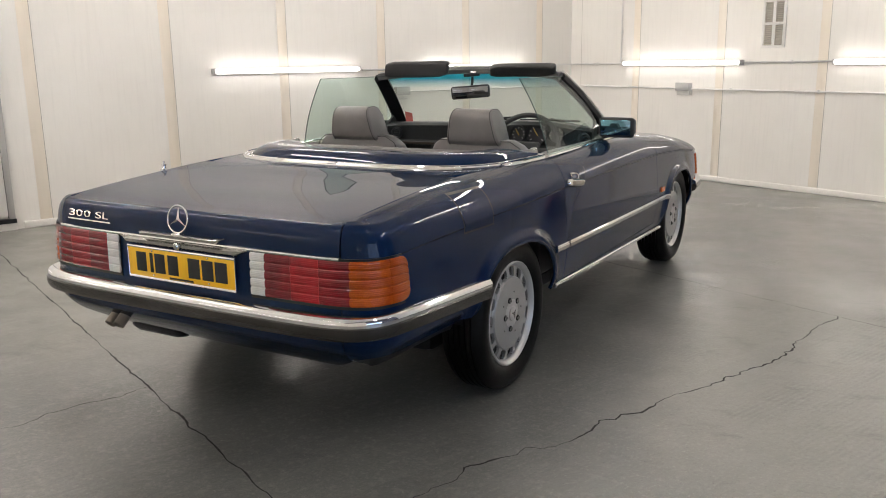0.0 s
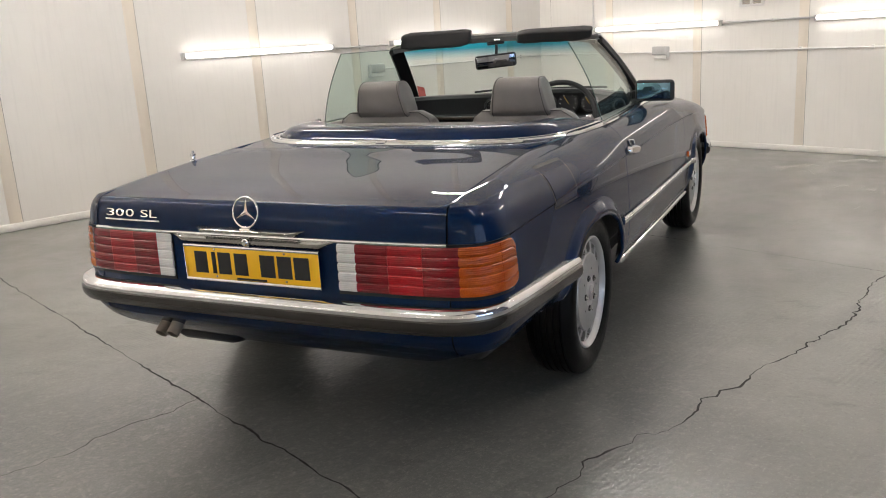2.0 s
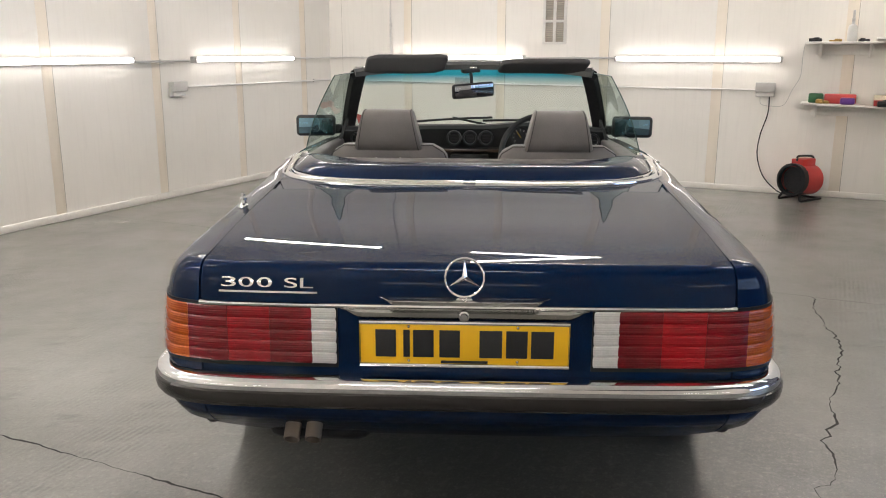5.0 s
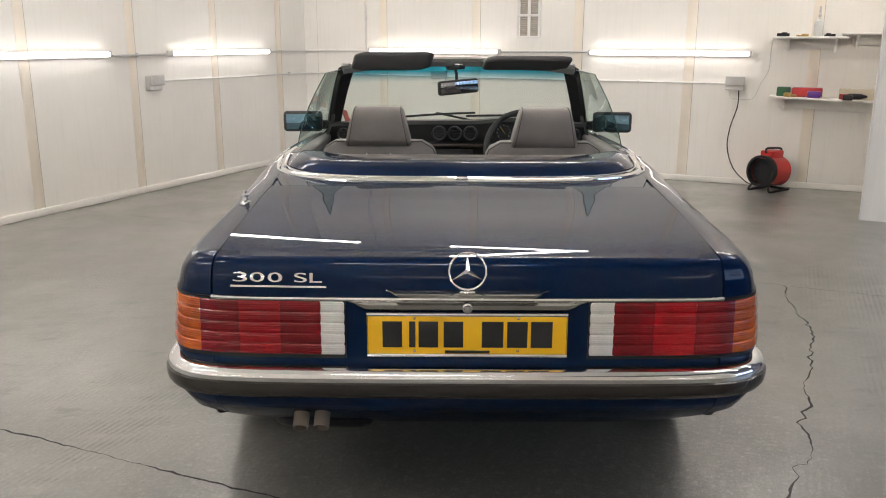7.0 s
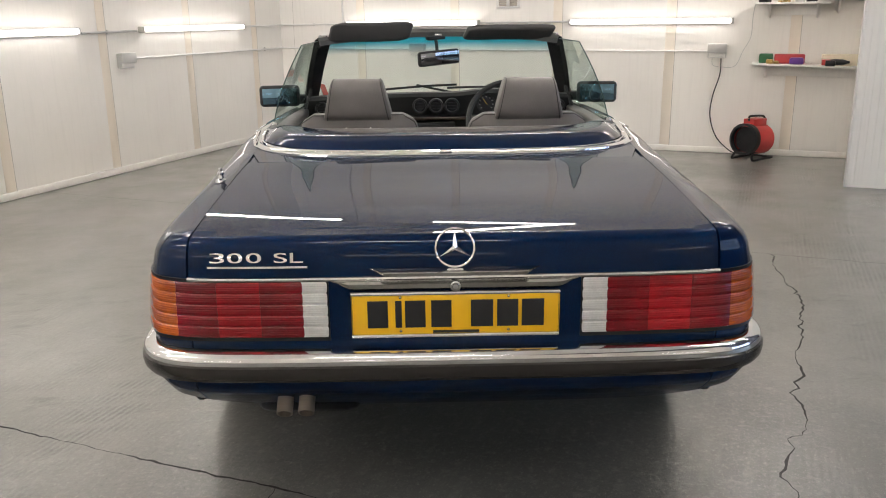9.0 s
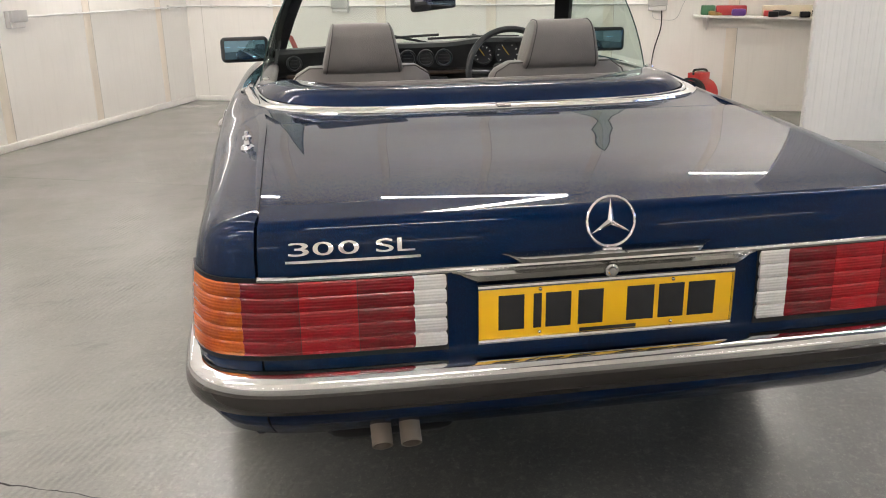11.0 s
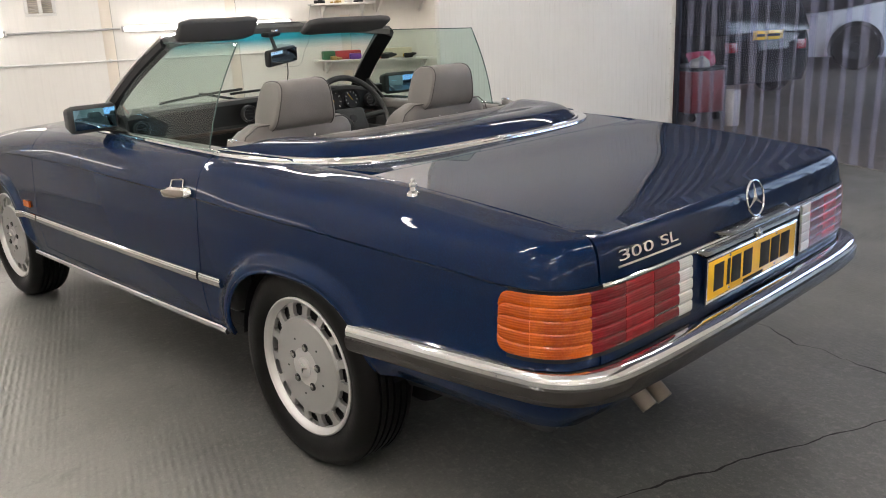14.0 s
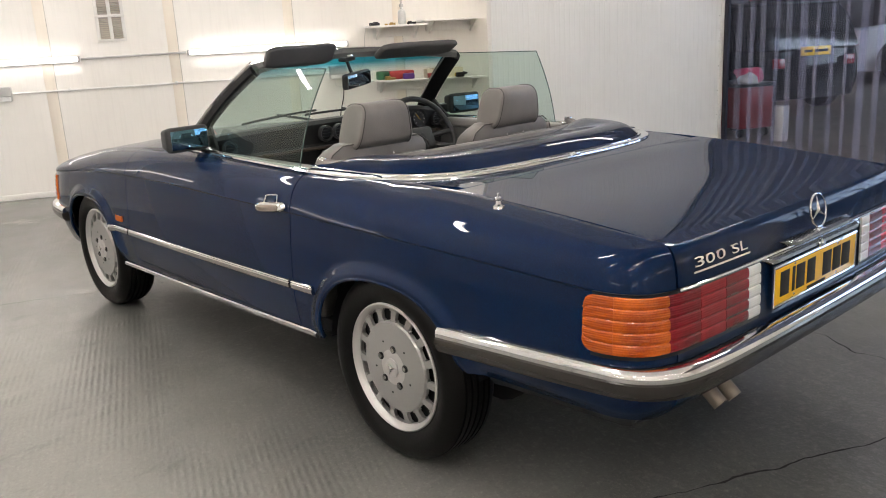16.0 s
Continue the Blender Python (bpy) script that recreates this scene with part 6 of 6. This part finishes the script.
# ---- strip curtain and the workshop behind it ----
curtain = thing("strip_curtain", "clear PVC strip curtain hanging in the opening", "curtain", ROOM)
rnd = random.Random(11)
for k in range(34):
    v = 1.55 + 0.168 * k
    bm = bmesh.new()
    ph, amp = rnd.uniform(0, 6), rnd.uniform(0.004, 0.014)
    u0 = 8.46 + (0.012 if k % 2 else 0.0)
    rows = []
    for z in np.linspace(0.015, 4.27, 20):
        row = []
        for j in range(7):
            s = j / 6 - 0.5
            row.append(Vector((u0 + amp * math.sin(ph + z * 1.7 + s * 2) - 0.016 * (2 * s) ** 2, v + s * 0.215, z)))
        rows.append(row)
    grid(bm, rows)
    hung = part("strip", bm, CURTAIN, curtain)
    hung.visible_shadow = False
    wide = rnd.uniform(0.018, 0.046)
    bm = bmesh.new()
    grid(bm, [[Vector((u0 - 0.014 + amp * math.sin(ph + z * 1.7 + 1), v + 0.084 + e, z)) for e in (-wide, 0.0, wide)] for z in np.linspace(0.015, 4.27, 20)])
    part("overlap", bm, CURTAIN_MILKY, hung, "milky doubled edge").visible_shadow = False
part("rail", boxed((8.43, 1.46, 4.25), (8.50, 7.15, 4.298), 0.004), GALV, curtain)
jamb = solid("opening_jamb", boxed((8.412, 1.444, 0.0), (8.44, 1.50, 4.298), 0.004), worn("blue_black_paint", (0.012, 0.014, 0.03), 0.5), "dark painted jamb of the opening", "trim", ROOM, kind="structure")

BAYWALL = worn("dark_brick_paint", (0.16, 0.15, 0.16), 0.7, 0, 0.3, 20, bump=0.3)
BAYFLOOR = worn("brown_floor", (0.17, 0.145, 0.12), 0.45, 0, 0.25, 30)
for name, lo, hi in (("bay_wall_far", (20.0, -8.2, 0), (20.15, 3.0, 5.0)), ("bay_wall_side", (7.7, -8.2, 0), (20.0, -8.05, 5.0)), ("bay_wall_end", (8.6, 11.05, 0), (12.75, 11.2, 5.0)), ("bay_wall_back", (7.62, -8.2, 0), (7.7, 1.30, 5.0)),
                     ("bay_wall_turn", (12.75, 2.85, 0), (13.2, 3.0, 5.0)), ("bay_turn_sill", (13.2, 2.85, 0), (19.4, 3.0, 0.5)), ("bay_turn_lintel", (13.2, 2.85, 3.6), (19.4, 3.0, 5.0)), ("bay_turn_end", (19.4, 2.85, 0), (20.0, 3.0, 5.0)), ("bay_wall_low", (12.6, 2.85, 0), (12.75, 11.05, 1.0)), ("bay_wall_high", (12.6, 2.85, 3.2), (12.75, 11.05, 5.0)),
                     ("bay_pier", (12.6, 2.85, 1.0), (12.75, 3.6, 3.2)), ("bay_pier_end", (12.6, 10.4, 1.0), (12.75, 11.05, 3.2))):
    solid(name, boxed(lo, hi), BAYWALL, "dark workshop wall in the next bay", "wall", ROOM, kind="structure")
solid("bay_ceiling", boxed((7.62, -8.2, 5.0), (20.15, 11.2, 4.15)), BAYWALL, "dark workshop roof in the next bay", "ceiling", ROOM, kind="structure")
solid("bay_floor", boxed((8.50, -8.05, -0.2), (20.0, 11.05, 0.004)), BAYFLOOR, "brownish worn workshop floor", "floor", ROOM, kind="structure")
solid("bay_floor_strip", boxed((7.70, -8.05, -0.2), (8.50, 1.30, 0.0035)), BAYFLOOR, "brownish worn workshop floor", "floor", ROOM, kind="structure")
window = thing("window_1", "wide workshop window with many panes, bright daylight outside", "window", ROOM, kind="structure")
for k in range(10):
    v = 3.6 + 0.68 * k
    part("mullion", boxed((12.62, v - 0.03, 1.0), (12.68, v + 0.03, 3.2), 0.005), DARKMETAL, window)
for z in (1.02, 1.72, 2.44, 3.16):
    part("transom", boxed((12.625, 3.6, z - 0.025), (12.675, 10.4, z + 0.025), 0.005), DARKMETAL, window)
# added opening, unseen: its glowing panel brightens the bay and the white car
window = thing("window_fill", "unseen window added to throw daylight on the parked cars", "window", ROOM, kind="structure")
for k in range(8):
    u = 13.23 + 0.877 * k
    part("mullion", boxed((u - 0.03, 2.89, 0.5), (u + 0.03, 2.95, 3.6), 0.005), DARKMETAL, window)
for z in (0.53, 1.5, 2.5, 3.57):
    part("transom", boxed((13.2, 2.895, z - 0.025), (19.4, 2.945, z + 0.025), 0.005), DARKMETAL, window)
# glowing panel behind the added window
solid("backdrop", boxed((12.9, 3.7, 0.2), (19.8, 3.72, 4.4)), make_glow("fill_daylight", (0.72, 0.86, 1.0), 9.0), "plain glowing panel in place of daylight behind a workshop window", "sky", ROOM, kind="structure")
solid("backdrop", boxed((13.6, 2.9, 0.3), (13.62, 11.0, 5.0)), make_glow("pale_daylight", (0.62, 0.80, 1.0), 5.0), "plain glowing panel in place of daylight behind a workshop window", "sky", ROOM, kind="structure")
BAYGLOW = make_glow("bay_tube_glow", (0.90, 0.95, 1.0), BAY * 0.2)
for u, v in ((9.6, -1.2), (12.0, 1.6), (12.0, -3.6), (15.0, 0.6), (15.0, -4.8), (18.2, -2.0), (10.2, 5.0), (13.5, -1.2), (16.5, 1.6), (10.6, -4.8), (17.0, -6.6)):
    batten_light(ROOM @ pose(u, v, 5.0, -90, 0, 90), BAYGLOW, "cool fluorescent batten in the workshop", "bay lamps")


def plain_car(name, label, m, paint, length, width, height, estate=0.0, group="cars in the workshop", plate_z=0.5, wheel_r=0.325):
    """A parked car: lofted body, glazed cabin, wheels, lamps; its nose points to +x."""
    ob = thing(name, label, "car", m, group)
    hw = width / 2
    n = 40
    rows, cab = [], []
    belt = height * 0.60
    for k in range(n + 1):
        t = k / n
        x = -length / 2 + length * t
        e = (1 - abs(2 * t - 1) ** 5) ** 0.5
        w = hw * (0.80 + 0.20 * e) if 0 < k < n else hw * 0.72
        top = belt * (0.985 - 0.20 * smooth((t - 0.62) / 0.38) - 0.05 * smooth((0.06 - t) / 0.06))
        rows.append([Vector((x, s * w * f, z)) for s, f, z in ((-1, 0.90, 0.22), (-1, 1.0, belt * 0.5), (-1, 0.985, belt * 0.78), (-1, 0.93, top), (-1, 0.5, top + 0.02), (1, 0.5, top + 0.02), (1, 0.93, top), (1, 0.985, belt * 0.78), (1, 1.0, belt * 0.5), (1, 0.90, 0.22))])
    bm = bmesh.new()
    vs = grid(bm, rows)
    bm.faces.new(vs[0][::-1])
    bm.faces.new(vs[-1])
    orient(bm, (0, 0, belt / 2))
    part("body", bm, paint, ob, angle=40)
    glass_m = worn("dark_car_glass", (0.012, 0.014, 0.016), 0.10, 0, 0.1, 10)
    t0, t1 = -length * (0.47 if estate else 0.40), length * 0.22
    rows, ends = [], []
    for z, a, b, w in ((belt * 0.97, t0, t1, 0.92), (height * 0.80, t0 + 0.10 + (0 if estate else 0.25), t1 - 0.45, 0.84), (height * 0.96, t0 + 0.22 + (0 if estate else 0.45), t1 - 0.75, 0.74)):
        row = []
        corners = [Vector(q) for q in ((a, -hw * w, z), (b, -hw * w, z), (b, hw * w, z), (a, hw * w, z))]
        for k in range(4):
            p, q = corners[k], corners[(k + 1) % 4]
            n_out = Vector(((q - p).y, -(q - p).x, 0)).normalized()
            row += [p.lerp(q, s / 8) + n_out * 0.10 * (s / 8) * (1 - s / 8) * (q - p).length for s in range(8)]
        rows.append(row)
        ends.append((a, b))
    bm = bmesh.new()
    grid(bm, rows, wrap_cols=True)
    orient(bm, (0, 0, belt))
    part("windows", bm, glass_m, ob, "dark side and rear windows", angle=50)
    a, b, w = ends[2][0], ends[2][1], hw * 0.74
    part("roof", boxed((a - 0.02, -w, height * 0.955), (b + 0.02, w, height), 0.03, 3), paint, ob)
    for sx in (-1, 1):
        for f in (-0.31, 0.30):
            bm = bmesh.new()
            lathe(bm, [(0.0, 0.03), (0.20, 0.03), (0.215, 0.05), (wheel_r - 0.025, 0.05), (wheel_r, 0.02), (wheel_r, -0.12), (0.2, -0.16)], 32, pose(length * f, sx * (hw - 0.045), wheel_r, -90 * sx, 0, 0))
            wh = part("wheel", bm, TYRE, ob, "black tyre")
            rows = [[Vector((length * f + (wheel_r + e) * math.cos(t), sx * (hw + 0.004 - 0.02 * (e < 0.02)), wheel_r + (wheel_r + e) * math.sin(t))) for e in (-0.06, 0.02, 0.055, 0.06)] for t in np.linspace(-0.35, math.pi + 0.35, 25)]
            arch = bmesh.new()
            grid(arch, rows)
            part("wheel_arch", arch, SEAL, ob, "black wheel arch trim")
            bm = bmesh.new()
            lathe(bm, [(0.0, 0.056), (0.06, 0.055), (0.07, 0.04), (0.17, 0.04), (0.20, 0.056), (0.212, 0.054)], 24, pose(length * f, sx * (hw - 0.045), wheel_r, -90 * sx, 0, 0))
            part("rim", bm, DARKMETAL, wh)
    for s in (-1, 1):
        part("rear_lamp", boxed((-length / 2 - 0.004, s * hw * 0.62 - 0.10, belt * 0.70), (-length / 2 + 0.05, s * hw * 0.62 + 0.10, belt * 0.86), 0.02), RED, ob)
        part("front_lamp", boxed((length / 2 - 0.05, s * hw * 0.60 - 0.12, belt * 0.58), (length / 2 + 0.004, s * hw * 0.60 + 0.12, belt * 0.70), 0.02), CLEAR, ob)
    part("rear_plate", boxed((-length / 2 - 0.014, -0.24, plate_z - 0.055), (-length / 2 - 0.004, 0.24, plate_z + 0.055), 0.002), PLATE, ob, "yellow number plate")
    part("plate_bar", boxed((-length / 2 - 0.017, -0.19, plate_z - 0.018), (-length / 2 - 0.0145, 0.02, plate_z + 0.018)), INK, ob)
    part("plate_bar", boxed((-length / 2 - 0.017, 0.06, plate_z - 0.018), (-length / 2 - 0.0145, 0.19, plate_z + 0.018)), INK, ob)
    return ob


BLACKPAINT = make_paint("black_paint", (0.006, 0.006, 0.008), (0.02, 0.02, 0.03))
WHITEPAINT = make_paint("white_paint", (0.62, 0.63, 0.66), (0.72, 0.73, 0.76))
REDPAINT = make_paint("red_paint", (0.30, 0.010, 0.012), (0.4, 0.03, 0.03))
SILVERGREY = worn("pale_drum", (0.55, 0.54, 0.52), 0.5)
PINK = worn("pink_cloth", (0.62, 0.08, 0.16), 0.9, 0, 0.2, 80, bump=0.4)
plain_car("parked_hatchback", "glossy black hatchback parked in the workshop", Matrix.Translation(room(11.15, -2.30)) @ pose(0, 0, 0, 0, 0, 67), BLACKPAINT, 4.0, 1.80, 1.46, 1.0, plate_z=0.82)
plain_car("parked_saloon", "red car parked at the back of the workshop", Matrix.Translation(room(15.0, -5.25)) @ pose(0, 0, 0, 0, 0, 25), REDPAINT, 4.2, 1.85, 1.62)
plain_car("parked_estate", "white off-road estate car parked in the workshop", Matrix.Translation(room(17.0, -2.2)) @ pose(0, 0, 0, 0, 0, 106), WHITEPAINT, 4.9, 2.0, 2.0, 1.0, wheel_r=0.385)
TROLLEY_RED = worn("trolley_red", (0.20, 0.012, 0.014), 0.4, 0, 0.2, 50)
trolley = thing("tool_trolley", "red metal tool trolley with cloths on top", "trolley", Matrix.Translation(room(9.25, 0.62)) @ pose(0, 0, 0, 0, 0, 67))
part("cabinet", boxed((-0.32, -0.22, 0.10), (0.32, 0.22, 0.55), 0.012), TROLLEY_RED, trolley)
for k in range(4):
    part("drawer", boxed((-0.30, -0.232, 0.12 + 0.105 * k), (0.30, -0.22, 0.215 + 0.105 * k), 0.006), TROLLEY_RED, trolley)
part("top_tray", boxed((-0.34, -0.24, 0.55), (0.34, 0.24, 0.59), 0.012), DARKMETAL, trolley)
for x in (-0.26, 0.26):
    for y in (-0.16, 0.16):
        bm = bmesh.new()
        lathe(bm, [(0, 0.02), (0.045, 0.02), (0.05, 0.0), (0.045, -0.02), (0, -0.02)], 16, pose(x, y, 0.05, 90, 0, 0))
        part("castor", bm, TYRE, trolley)


def cloth(seed, r):
    bm = bmesh.new()
    bmesh.ops.create_icosphere(bm, subdivisions=3, radius=r)
    for v in bm.verts:
        v.co *= 1 + 0.45 * noise.noise(v.co * 9 + Vector((seed, 0, 0)))
        v.co.z = max(0.0, v.co.z * 0.75 + r * 0.5)
    return bm


solid("pink_cloth", cloth(2, 0.145), PINK, "crumpled pink cloth on the tool trolley", "cloth", Matrix.Translation(room(9.22, 0.82, 0.59)))
solid("white_cloth", cloth(7, 0.10), SILVERGREY, "crumpled white cloth on the tool trolley", "cloth", Matrix.Translation(room(9.12, 0.95, 0.59)))
drum = bmesh.new()
lathe(drum, [(0, 0), (0.07, 0.0), (0.075, 0.02), (0.075, 0.36), (0.065, 0.375), (0.0, 0.375)], 28)
solid("waste_bin", drum, SILVERGREY, "pale plastic bin on the workshop floor", "bin", Matrix.Translation(room(9.25, 1.33)))
